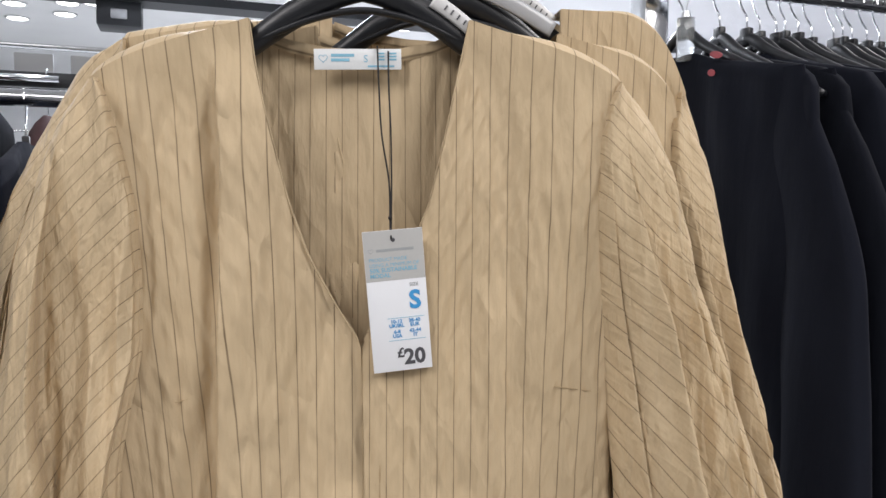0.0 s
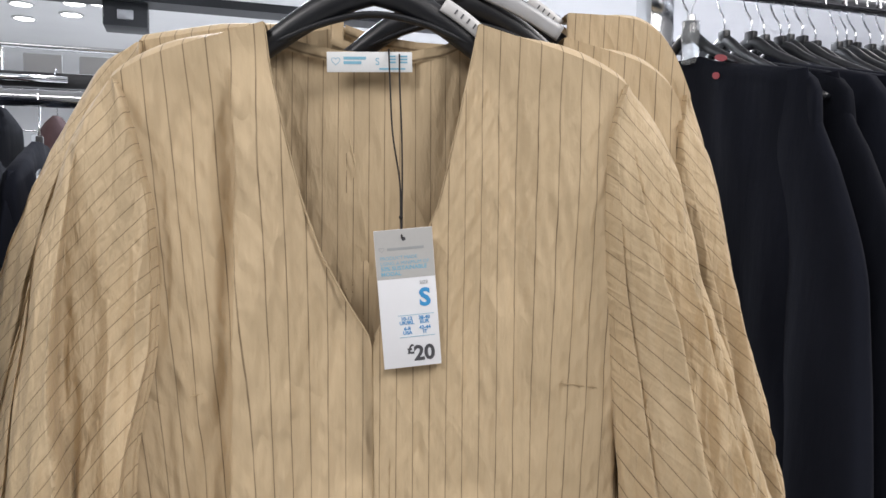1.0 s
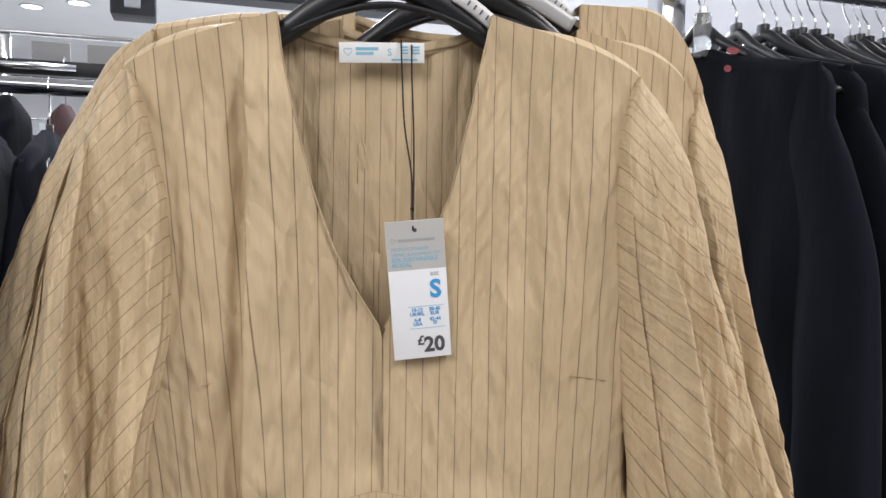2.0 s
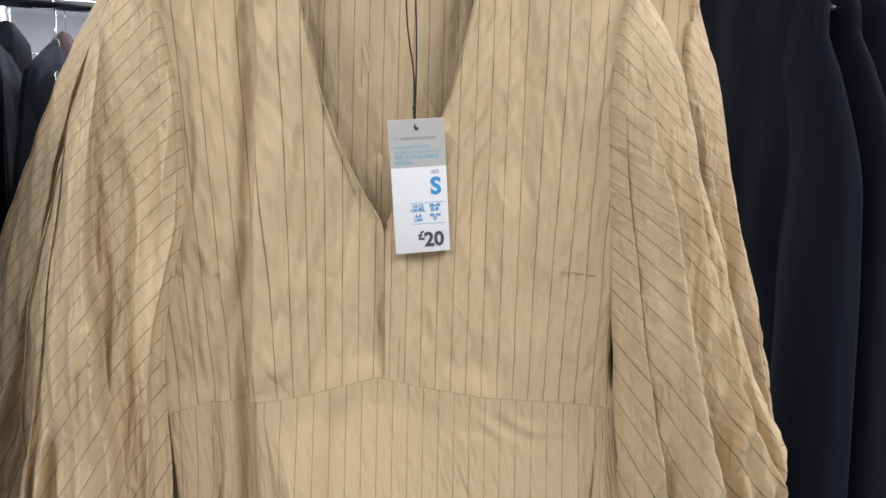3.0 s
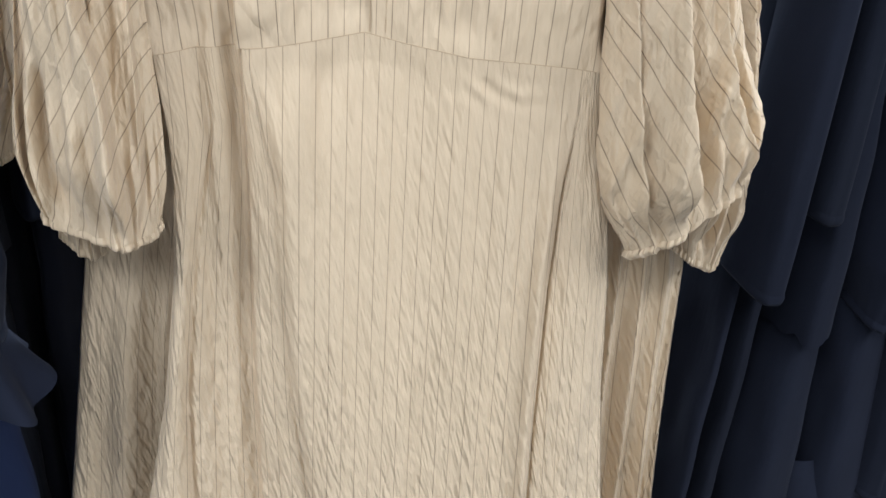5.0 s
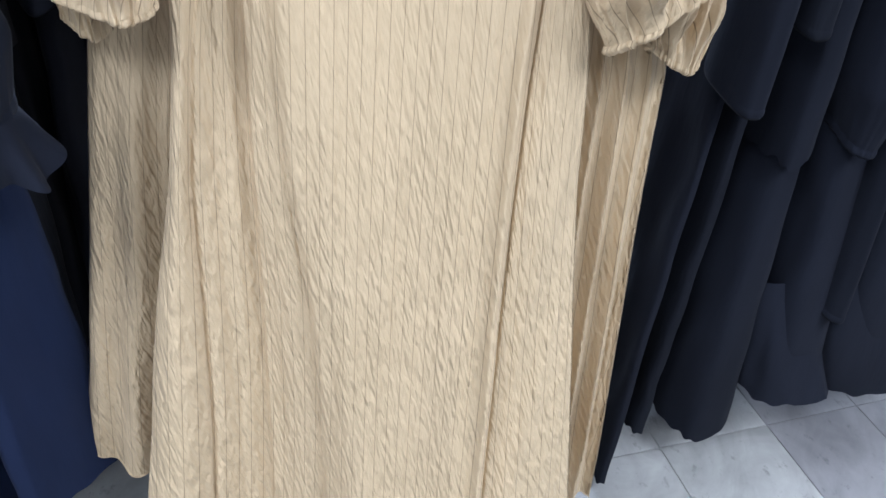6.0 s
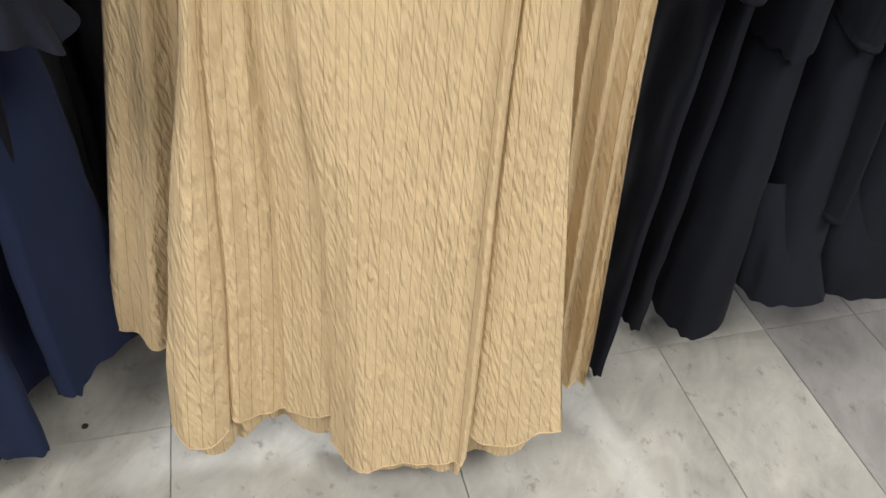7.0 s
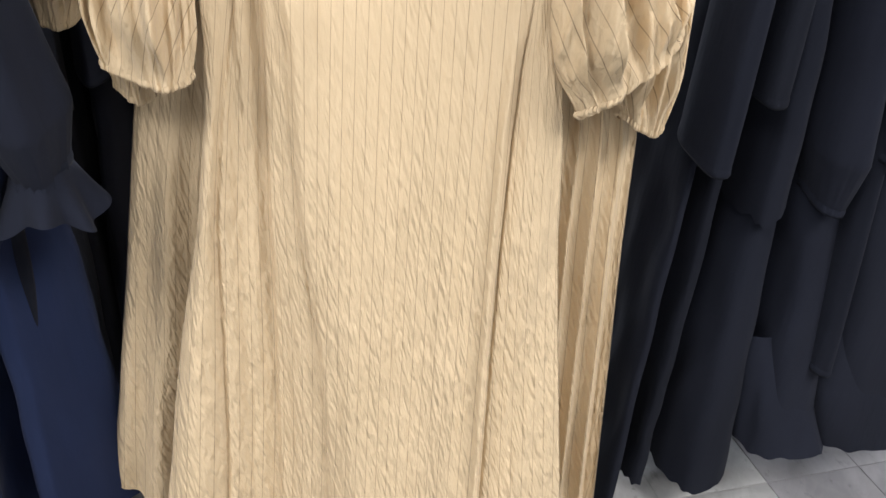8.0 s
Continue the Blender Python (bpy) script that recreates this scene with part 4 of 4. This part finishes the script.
# ---- the rails and the dark clothes beside the dresses ----
def bar_stand():
    ob = tagged(new("rail_stand"), "chrome clothes rail with an arm sloping to the aisle", "clothes rail")
    # the third rail is added, to carry the dresses that darken the left gap
    for name, a, b, r in (("rail", (0.80, 0.965, 1.694), (3.2, 0.965, 1.694), 0.0125), ("rail", (-2.4, 0.965, 1.555), (-0.10, 0.965, 1.555), 0.0125), ("rail", (-2.4, 1.30, 1.535), (0.30, 1.30, 1.535), 0.0125)):
        sheet(name, tube(np.linspace(a, b, 12), r, r, 16, (0, 0, 1)), chrome, ob, True, cap=True)
    bm = bmesh.new()
    box(bm, (0.80, 1.03, 1.735), (3.2, 1.05, 1.765), 0.003)
    part("upper_bar", bm, dark_metal, ob)
    for k in range(40):
        bm = bmesh.new()
        x = 1.0 + 0.055 * k
        box(bm, (x, 0.965, 1.748), (x + 0.006, 1.035, 1.754), 0.001)
        part("rack_wire", bm, dark_metal if k % 2 else chrome, ob)
    for x, y in ((0.83, 1.02), (3.2, 1.02), (-2.4, 1.02)):
        bm = bmesh.new()
        box(bm, (x - 0.02, y - 0.02, 0.0), (x + 0.02, y + 0.02, 1.95), 0.004)
        part("upright", bm, chrome, ob)
        bm = bmesh.new()
        box(bm, (x - 0.04, y - 0.25, 0.0), (x + 0.04, y + 0.25, 0.02), 0.006)
        part("foot", bm, chrome, ob)
    arm = np.array([(0.47, 1.0, 1.79), (0.41, 0.9, 1.764), (0.35, 0.66, 1.693), (0.335, 0.58, 1.68), (0.332, 0.565, 1.70)])
    sheet("front_arm", tube(spline(arm, 30), 0.008, 0.008, 12, (0, 0, 1)), chrome, ob, True, cap=True)
    bm = bmesh.new()
    box(bm, (0.02, 0.985, 1.78), (0.83, 1.015, 1.81), 0.004)
    part("cross_bar", bm, chrome, ob)


bar_stand()


def dark_hanger(label):
    """Hanger in the plane across the rail: its own x is along the rail, -y to the aisle; origin at the rail."""
    ob = tagged(new("clothes_hanger"), label, "hanger", "hangers on the side rail")
    for sign in (-1, 1):
        arm = spline([(0, sign * 0.205, -0.168), (0, sign * 0.15, -0.140), (0, sign * 0.09, -0.112), (0, sign * 0.045, -0.090), (0, sign * 0.015, -0.070), (0, -sign * 0.002, -0.066)], 28)
        sheet("arm", tube(arm, np.linspace(0.004, 0.0095, 28), 0.0055, 12, (1, 0, 0)), hanger_black, ob, True, cap=True)
    bm = bmesh.new()
    box(bm, (-0.005, -0.0085, -0.076), (0.005, 0.0085, -0.050), 0.002)
    part("collar", bm, hanger_black, ob)
    hook = spline([(0, 0, -0.052), (0, 0.001, -0.035), (0, 0.012, -0.018), (0, 0.0185, 0.0), (0, 0.013, 0.0135), (0, 0, 0.0165), (0, -0.012, 0.012), (0, -0.016, 0.0)], 30)
    sheet("hook", tube(hook, 0.0014, 0.0014, 7, (1, 0, 0)), chrome, ob, True, label="bent chrome hook")
    return ob


RAIL_Y, RAIL_Z = 0.965, 1.694


def side_garment(name, label, category, seed, x, x_hem, z_top, z_hem, mat, neck=0.07, shoulder=0.235, width=0.23, flare=0.06, thick=0.018, thick_hem=0.05,
                 folds=4, sleeve_end=None, gathered=False, jacket=None, tier=None, shift=0.0, frill=None, group="dark clothes on the side rail"):
    """A garment hung across the rail, seen on its edge: body tube, near sleeve, and a second layer where it has one."""
    ob = tagged(new(name), label, category, group)
    r = np.random.RandomState(seed)
    rows, cols = 110, 120
    v = np.linspace(0, 1, rows)[:, None]
    th = np.linspace(0, 2 * np.pi, cols, endpoint=False)[None, :]

    def layer(part_name, z0, z1, w0, w1, t0, t1, parent, x0, x1, sag=0.0, grow=1.0, from_shoulder=True):
        z = z0 + (z1 - z0) * v
        if from_shoulder:
            drop = z0 - z
            B = np.interp(drop, (0, 0.012, 0.045, 0.07, 0.16, 0.40, 1.5), (neck, neck + 0.03, shoulder - 0.02, shoulder, w0, w0 - 0.015, w1))
            B = np.where(drop > 0.16, w0 + (w1 - w0) * np.clip((drop - 0.16) / (z0 - z1 - 0.16), 0, 1), B)
            T = np.interp(drop, (0, 0.03, 0.1, 0.3), (0.006, 0.012, t0, t0 * 1.2))
            T = np.where(drop > 0.3, t0 * 1.2 + (t1 - t0 * 1.2) * np.clip((drop - 0.3) / (z0 - z1 - 0.3), 0, 1), T)
        else:
            B = w0 + (w1 - w0) * v
            T = t0 + (t1 - t0) * v
        c, s = np.cos(th), np.sin(th)
        b = B * np.sign(c) * np.abs(c) ** 0.5
        wave = 0
        for k in range(folds):
            kk = r.uniform(5, 16)
            wave = wave + np.sin(kk * b * 2.2 + r.uniform(0, 6.28) + 0.8 * v * r.uniform(-1, 1)) / folds ** 0.5
        xx = T * np.sign(s) * np.abs(s) ** 0.5 * (1 + 0.45 * wave * v ** 0.6) + 0.5 * T * wave * v
        xx = xx + x0 + (x1 - x0) * v ** 1.2
        hemline = 0.009 * np.sin(3 * th + seed) + 0.005 * np.sin(7 * th + 2 * seed) + 0.004 * np.sin(19 * th + seed) + sag * (1 - c) * 0.5
        zz = z + hemline * v ** 6
        d = 0.0030 * ripples(seed + 2, b, zz, 9, 3) + (0 if from_shoulder else 0.006 * np.sin(150 * b + seed) * (1 - 0.5 * v))
        pts = np.stack([xx + d, RAIL_Y - shift * v - b - 0.02 * v * grow, zz], -1)
        return sheet(part_name, pts, mat, parent, True)

    body = layer("body", z_top, z_hem, width, width + flare, thick, thick_hem, ob, x, x_hem)
    if jacket:
        layer("jacket", z_top + 0.002, jacket, width + 0.012, width + 0.05, thick * 1.4, thick * 2.2, ob, x, x + (x_hem - x) * 0.4, 0.02)
    if tier:
        layer("tier", tier, z_hem - 0.0, width + flare * 0.6, width + flare + 0.02, thick_hem * 0.9, thick_hem * 1.35, ob, x + (x_hem - x) * 0.6, x_hem, 0, 1, False)
    if sleeve_end:
        n, m = 90, 48
        a = np.linspace(0, 2 * np.pi, m, endpoint=False)[None, :]
        w = np.linspace(0, 1, n)[:, None]
        zc = z_top - 0.045 + (sleeve_end - z_top + 0.045) * w
        yc = RAIL_Y - shoulder + 0.045 - 0.055 * sstep(0, 0.35, w) - 0.03 * w - shift * w * 0.6
        half = np.interp(w, (0, 0.15, 0.5, 0.9, 1.0), (0.030, 0.05, 0.058, 0.07 if gathered else 0.062, 0.05 if gathered else 0.062))
        deep = np.interp(w, (0, 0.15, 0.5, 0.9, 1.0), (0.006, 0.014, 0.024, 0.05 if gathered else 0.026, 0.03 if gathered else 0.026))
        fold = 1 + 0.06 * np.cos(5 * a + seed) * w + 0.05 * np.cos(3 * a + 2 * w + seed) + (0.05 * sstep(0.85, 1, w) * np.cos(19 * a) if gathered else 0)
        pts = np.stack([x - thick * 0.1 + deep * np.sin(a) * fold + (x_hem - x) * 0.5 * w, yc - half * np.cos(a) * fold, zc - 0.02 * w * np.cos(a)], -1)
        if frill is not None:
            pts[:, :, 0] += (frill - x) * w ** 2
        sl = sheet("sleeve", pts, mat, ob, True)
        last = pts[-1]
        mid = last.mean(0)
        rr = np.linspace(0, 1, 5)[:, None, None]
        band = mid + (last[None] - mid) * (1 + 0.03 * np.sin(rr * np.pi)) - np.array([0, 0, 0.014]) * rr
        inner = mid + (last[None] - mid) * 0.9 - np.array([0, 0, 0.014 - 0.03])
        sheet("cuff", np.concatenate([band, inner]), mat, sl, True)
        if frill is not None:
            # gathered frill that opens below the cuff
            q = np.linspace(0, 1, 16)[:, None]
            ang = np.linspace(0, 2 * np.pi, 160, endpoint=False)[None, :]
            wave = np.cos(7 * ang + np.sin(2 * ang + seed)) * 0.15 * q
            fx = mid[0] + (0.030 + 0.028 * q) * np.sin(ang) * (1 + wave)
            fy = mid[1] - (0.046 + 0.026 * q) * np.cos(ang) * (1 + wave)
            sheet("frill", np.stack([fx, fy, mid[2] - 0.012 - (0.055 + 0.014 * np.sin(3 * ang + seed)) * q], -1), mat, sl, True)
    return ob


# right-hand rail
first_dark = dark_hanger("black plastic hanger with chrome hook on the rail")
first_dark.matrix_basis = pose(0.847, RAIL_Y, RAIL_Z - 0.004)
hook_x = [0.905, 0.953, 0.979, 1.003, 1.026, 1.046, 1.075, 1.113, 1.135, 1.154, 1.179, 1.202, 1.235, 1.27, 1.31, 1.36, 1.41, 1.47, 1.53, 1.60]
rr = random.Random(4)
for hx in hook_x:
    copy_thing(first_dark, pose(hx, RAIL_Y + rr.uniform(-0.004, 0.004), RAIL_Z - 0.004 + rr.uniform(-0.004, 0.003), 0, rr.uniform(-3, 3), rr.uniform(-9, 9)))

side_garment("coat", "black collarless long coat on a hanger", "coat", 3, 0.845, 0.835, 1.592, 0.03, black_cloth, 0.03, 0.235, 0.245, 0.05, 0.016, 0.03, 3, 0.855)
side_garment("trouser_suit", "long black garment with straight narrow legs", "garment", 9, 0.905, 0.92, 1.594, 0.10, black_soft, 0.05, 0.22, 0.23, 0.02, 0.016, 0.03, 4, 0.95)
side_garment("dress", "long black dress with a rounded jacket layer", "dress", 12, 0.953, 1.03, 1.594, 0.10, black_cloth, 0.05, 0.22, 0.225, 0.06, 0.016, 0.06, 4, None, False, 0.72)
side_garment("dress", "black tiered dress with gathered sleeve ends", "dress", 17, 1.003, 1.19, 1.594, 0.19, ink_cloth, 0.05, 0.22, 0.225, 0.07, 0.018, 0.075, 5, 0.76, True, None, 0.45)
side_garment("dress", "black dress with a frilled uneven hem", "dress", 23, 1.046, 1.36, 1.594, 0.19, black_cloth, 0.05, 0.22, 0.23, 0.08, 0.018, 0.085, 6, 0.42, False, None, 0.5)
side_garment("dress", "plain black long dress on the crowded rail", "dress", 29, 1.113, 1.58, 1.594, 0.20, black_soft, 0.05, 0.22, 0.23, 0.08, 0.018, 0.09, 6, 0.72)
side_garment("dress", "ink-blue long dress on the crowded rail", "dress", 33, 1.179, 1.80, 1.594, 0.24, ink_cloth, 0.05, 0.22, 0.23, 0.08, 0.018, 0.09, 6, 0.75)
for k, hx in enumerate((1.235, 1.31, 1.41, 1.53)):
    top = side_garment("blouse", "black blouse on a hanger on the crowded rail", "blouse", 40 + k, hx, hx + 0.12 + 0.08 * k, 1.594, 0.62, black_cloth, 0.05, 0.22, 0.23, 0.04, 0.018, 0.05, 5, 0.85)

for k, dx in enumerate((-0.551, -0.504, -0.455, -0.395, -0.376, -0.328, -0.26, -0.17, -0.06, 0.07)):
    copy_thing(top, pose(dx, 0.004 * (k % 3), 0.003 * (k % 2)))


def size_marker():
    ob = tagged(new("size_marker"), "clear plastic size marker with a steel cap", "size marker")
    bm = bmesh.new()
    box(bm, (-0.0115, -0.006, -0.058), (0.0115, 0.006, 0.0), 0.0025)
    part("block", bm, acrylic, ob, "clear acrylic block")
    bm = bmesh.new()
    bmesh.ops.create_cone(bm, cap_ends=True, segments=18, radius1=0.0065, radius2=0.005, depth=0.008, matrix=pose(0, 0, 0.004))
    part("cap", bm, steel, ob)
    sheet("wire", tube(spline([(0, 0, 0.006), (0.002, 0, 0.02), (0.010, 0, 0.04), (0.013, 0.0, 0.06)], 16), 0.0009, 0.0009, 6), steel, ob, True)
    ob.matrix_basis = pose(0.836, 0.945, 1.640, 0, 0, -30)


size_marker()


def red_label():
    ob = tagged(new("neck_ticket"), "red printed ticket in the neck of a black coat", "ticket")
    for y, z, w in ((0.872, 1.578, 0.012), (0.880, 1.557, 0.007)):
        bm = bmesh.new()
        bmesh.ops.create_cone(bm, cap_ends=True, segments=24, radius1=1, radius2=1, depth=0.0006, matrix=pose(0, 0, 0, 0, 90, 0))
        bmesh.ops.scale(bm, vec=(1, w, 0.0042), verts=bm.verts)
        patch = part("print_patch", bm, red_paint, ob, "", False)
        patch.matrix_basis = pose(0.8275, y, z, 14, 0, 0)


red_label()

# left-hand rail
LEFT = "dark clothes on the other rail"
side_garment("blouse", "charcoal navy blouse with frilled sleeve ends", "blouse", 61, -0.075, -0.10, 1.51, 0.80, ink_cloth, 0.07, 0.24, 0.235, 0.03, 0.018, 0.03, 6, 0.875, True, frill=-0.02, group=LEFT)
side_garment("dress", "plain black long dress close to the striped ones", "dress", 63, -0.10, -0.11, 1.49, 0.22, black_soft, 0.06, 0.22, 0.20, 0.02, 0.018, 0.035, 5, 0.9, group=LEFT)
side_garment("dress", "navy crepe long dress with a plain hem", "dress", 67, -0.13, -0.115, 1.50, 0.17, navy_cloth, 0.06, 0.23, 0.215, 0.02, 0.02, 0.040, 4, 0.78, True, None, None, 0.02, group=LEFT)
side_garment("dress", "dark navy long dress with wide hem", "dress", 71, -0.19, -0.225, 1.50, 0.09, navy_cloth, 0.06, 0.23, 0.22, 0.04, 0.02, 0.05, 4, 0.76, False, None, None, 0.05, group=LEFT)
side_garment("dress", "navy long dress on the other rail", "dress", 73, -0.25, -0.35, 1.50, 0.09, navy_cloth, 0.06, 0.23, 0.22, 0.05, 0.02, 0.06, 4, 0.76, False, None, None, 0.06, group=LEFT)
side_garment("dress", "dark blue dress on the other rail", "dress", 79, -0.31, -0.49, 1.50, 0.12, ink_cloth, 0.06, 0.23, 0.22, 0.05, 0.02, 0.06, 4, 0.76, group=LEFT)
# dresses and hangers added behind to darken the gap beside the striped ones
for k, bx in enumerate((-0.42, -0.33, -0.25, -0.17, -0.09, -0.01, 0.07, 0.15)):
    back = side_garment("dress", "plain black long dress added behind to darken the gap", "dress", 90 + k, bx, bx - 0.01, 1.47, 0.10 + 0.02 * (k % 3), (black_soft, black_cloth, ink_cloth)[k % 3], 0.05, 0.22, 0.22, 0.03, 0.02, 0.05, 5, 0.85 + 0.03 * (k % 2), group="dark clothes on the rail behind")
    back.location.y = 1.30 - RAIL_Y
    copy_thing(first_dark, pose(bx, 1.30, 1.531, 0, 0, rr.uniform(-6, 6)))
for hx in (-0.14, -0.21, -0.28, -0.36):
    copy_thing(first_dark, pose(hx, RAIL_Y, 1.551, 0, rr.uniform(-3, 3), rr.uniform(-8, 8)))


# ---- clothes on the stand behind ----
def far_garment(x, y, z_top, z_hem, mat, seed, label):
    ob = tagged(new("garment"), label, "garment", "clothes on the stand behind")
    rows, cols = 40, 48
    v = np.linspace(0, 1, rows)[:, None]
    a = np.linspace(0, 2 * np.pi, cols, endpoint=False)[None, :]
    B = np.interp(v, (0, 0.03, 0.08, 0.3, 1), (0.06, 0.17, 0.22, 0.21, 0.25))
    d = np.interp(v, (0, 0.05, 1), (0.012, 0.045, 0.06)) * np.sin(a) * (1 + 0.3 * np.sin(5 * a + seed) * v)
    sheet("body", np.stack([x + d, y + B * np.cos(a), z_top + (z_hem - z_top) * v + 0 * a], -1), mat, ob, True)
    hook = spline([(x, y, z_top - 0.01), (x, y, 1.69), (x, y + 0.03, 1.73), (x, y, 1.772), (x, y - 0.03, 1.75)], 20)
    sheet("hook", tube(hook, 0.0016, 0.0016, 6, (1, 0, 0)), chrome, ob, True)


far_garment(-0.17, 2.62, 1.63, 0.5, wine_cloth, 2, "wine-brown top on the stand behind")
for k in range(14):
    far_garment(-0.32 - 0.11 * k, 2.62, 1.65, 0.6, (black_cloth, ink_cloth, black_soft)[k % 3], k, "dark garment on the stand behind")


def back_bar():
    ob = tagged(new("display_rail"), "black rail with a chrome nose on the stand behind", "clothes rail")
    bm = bmesh.new()
    box(bm, (-2.2, 2.60, 1.715), (0.25, 2.64, 1.760), 0.004)
    part("bar", bm, dark_metal, ob)
    sheet("nose", tube(np.linspace((-2.2, 2.585, 1.738), (-0.135, 2.585, 1.738), 8), 0.011, 0.010, 12, (0, 0, 1)), chrome, ob, True, cap=True)
    for x in (-2.1, 0.2):
        bm = bmesh.new()
        box(bm, (x - 0.02, 2.6, 0), (x + 0.02, 2.64, 1.715), 0.004)
        part("post", bm, dark_metal, ob)


back_bar()


# ---- floor ----
def floor():
    bm = bmesh.new()
    box(bm, (-14, -9, -0.1), (14, 17, -0.004))
    slab = tagged(part("floor", bm, floor_joint, None, "", False), "grey concrete-look vinyl floor tiles, a darker walkway beside", "floor", kind="structure")
    made = {}

    def tile(x0, x1, y0, y1, mat):
        size = (round(x1 - x0, 3), round(y1 - y0, 3), mat.name)
        if size not in made:
            g, b = 0.0007, 0.0012
            hx, hy = size[0] / 2 - g, size[1] / 2 - g
            verts = [(-hx, -hy, -0.004), (hx, -hy, -0.004), (hx, hy, -0.004), (-hx, hy, -0.004),
                     (-hx, -hy, -b), (hx, -hy, -b), (hx, hy, -b), (-hx, hy, -b),
                     (-hx + b, -hy + b, 0), (hx - b, -hy + b, 0), (hx - b, hy - b, 0), (-hx + b, hy - b, 0)]
            faces = [(8, 9, 10, 11)] + [(i + 4, (i + 1) % 4 + 4, (i + 1) % 4 + 8, i + 8) for i in range(4)] + [(i, (i + 1) % 4, (i + 1) % 4 + 4, i + 4) for i in range(4)]
            me = bpy.data.meshes.new("floor_tile")
            me.from_pydata(verts, [], faces)
            me.materials.append(mat)
            made[size] = me
        ob = new("floor_tile", made[size])
        ob.parent = slab
        ob.location = ((x0 + x1) / 2, (y0 + y1) / 2, 0)

    for j in range(-5, 7):
        y0 = 0.72 + 0.5 * j
        for i in range(-6, 3):
            x1 = 0.5 * (i + 1)
            tile(0.5 * i, min(x1, 1.268), y0, y0 + 0.5, tile_light)
        tile(1.268, 1.514, y0, y0 + 0.5, tile_dark)
        for i in range(5):
            tile(1.514 + 0.5 * i, 2.014 + 0.5 * i, y0, y0 + 0.5, tile_dark)
    # the rest of the floor, far from the walk
    for name, mat, x0, x1, y0, y1 in (("far_tiles", tile_light, -14, -3.0, -9, 17), ("far_tiles", tile_dark, 4.014, 14, -9, 17), ("far_tiles", tile_light, -3.0, 4.014, -9, -1.78), ("far_tiles", tile_light, -3.0, 4.014, 4.22, 17)):
        bm = bmesh.new()
        box(bm, (x0 + 0.001, y0 + 0.001, -0.0045), (x1 - 0.001, y1 - 0.001, 0))
        tagged(part(name, bm, mat, slab, "", False), kind="stuff")
    # a small dark stud on the floor
    bm = bmesh.new()
    bmesh.ops.create_cone(bm, cap_ends=True, segments=14, radius1=0.006, radius2=0.005, depth=0.002, matrix=pose(-0.148, 0.75, 0.001))
    tagged(part("floor_stud", bm, dark_metal), "small dark metal stud in the floor", "stud")


floor()
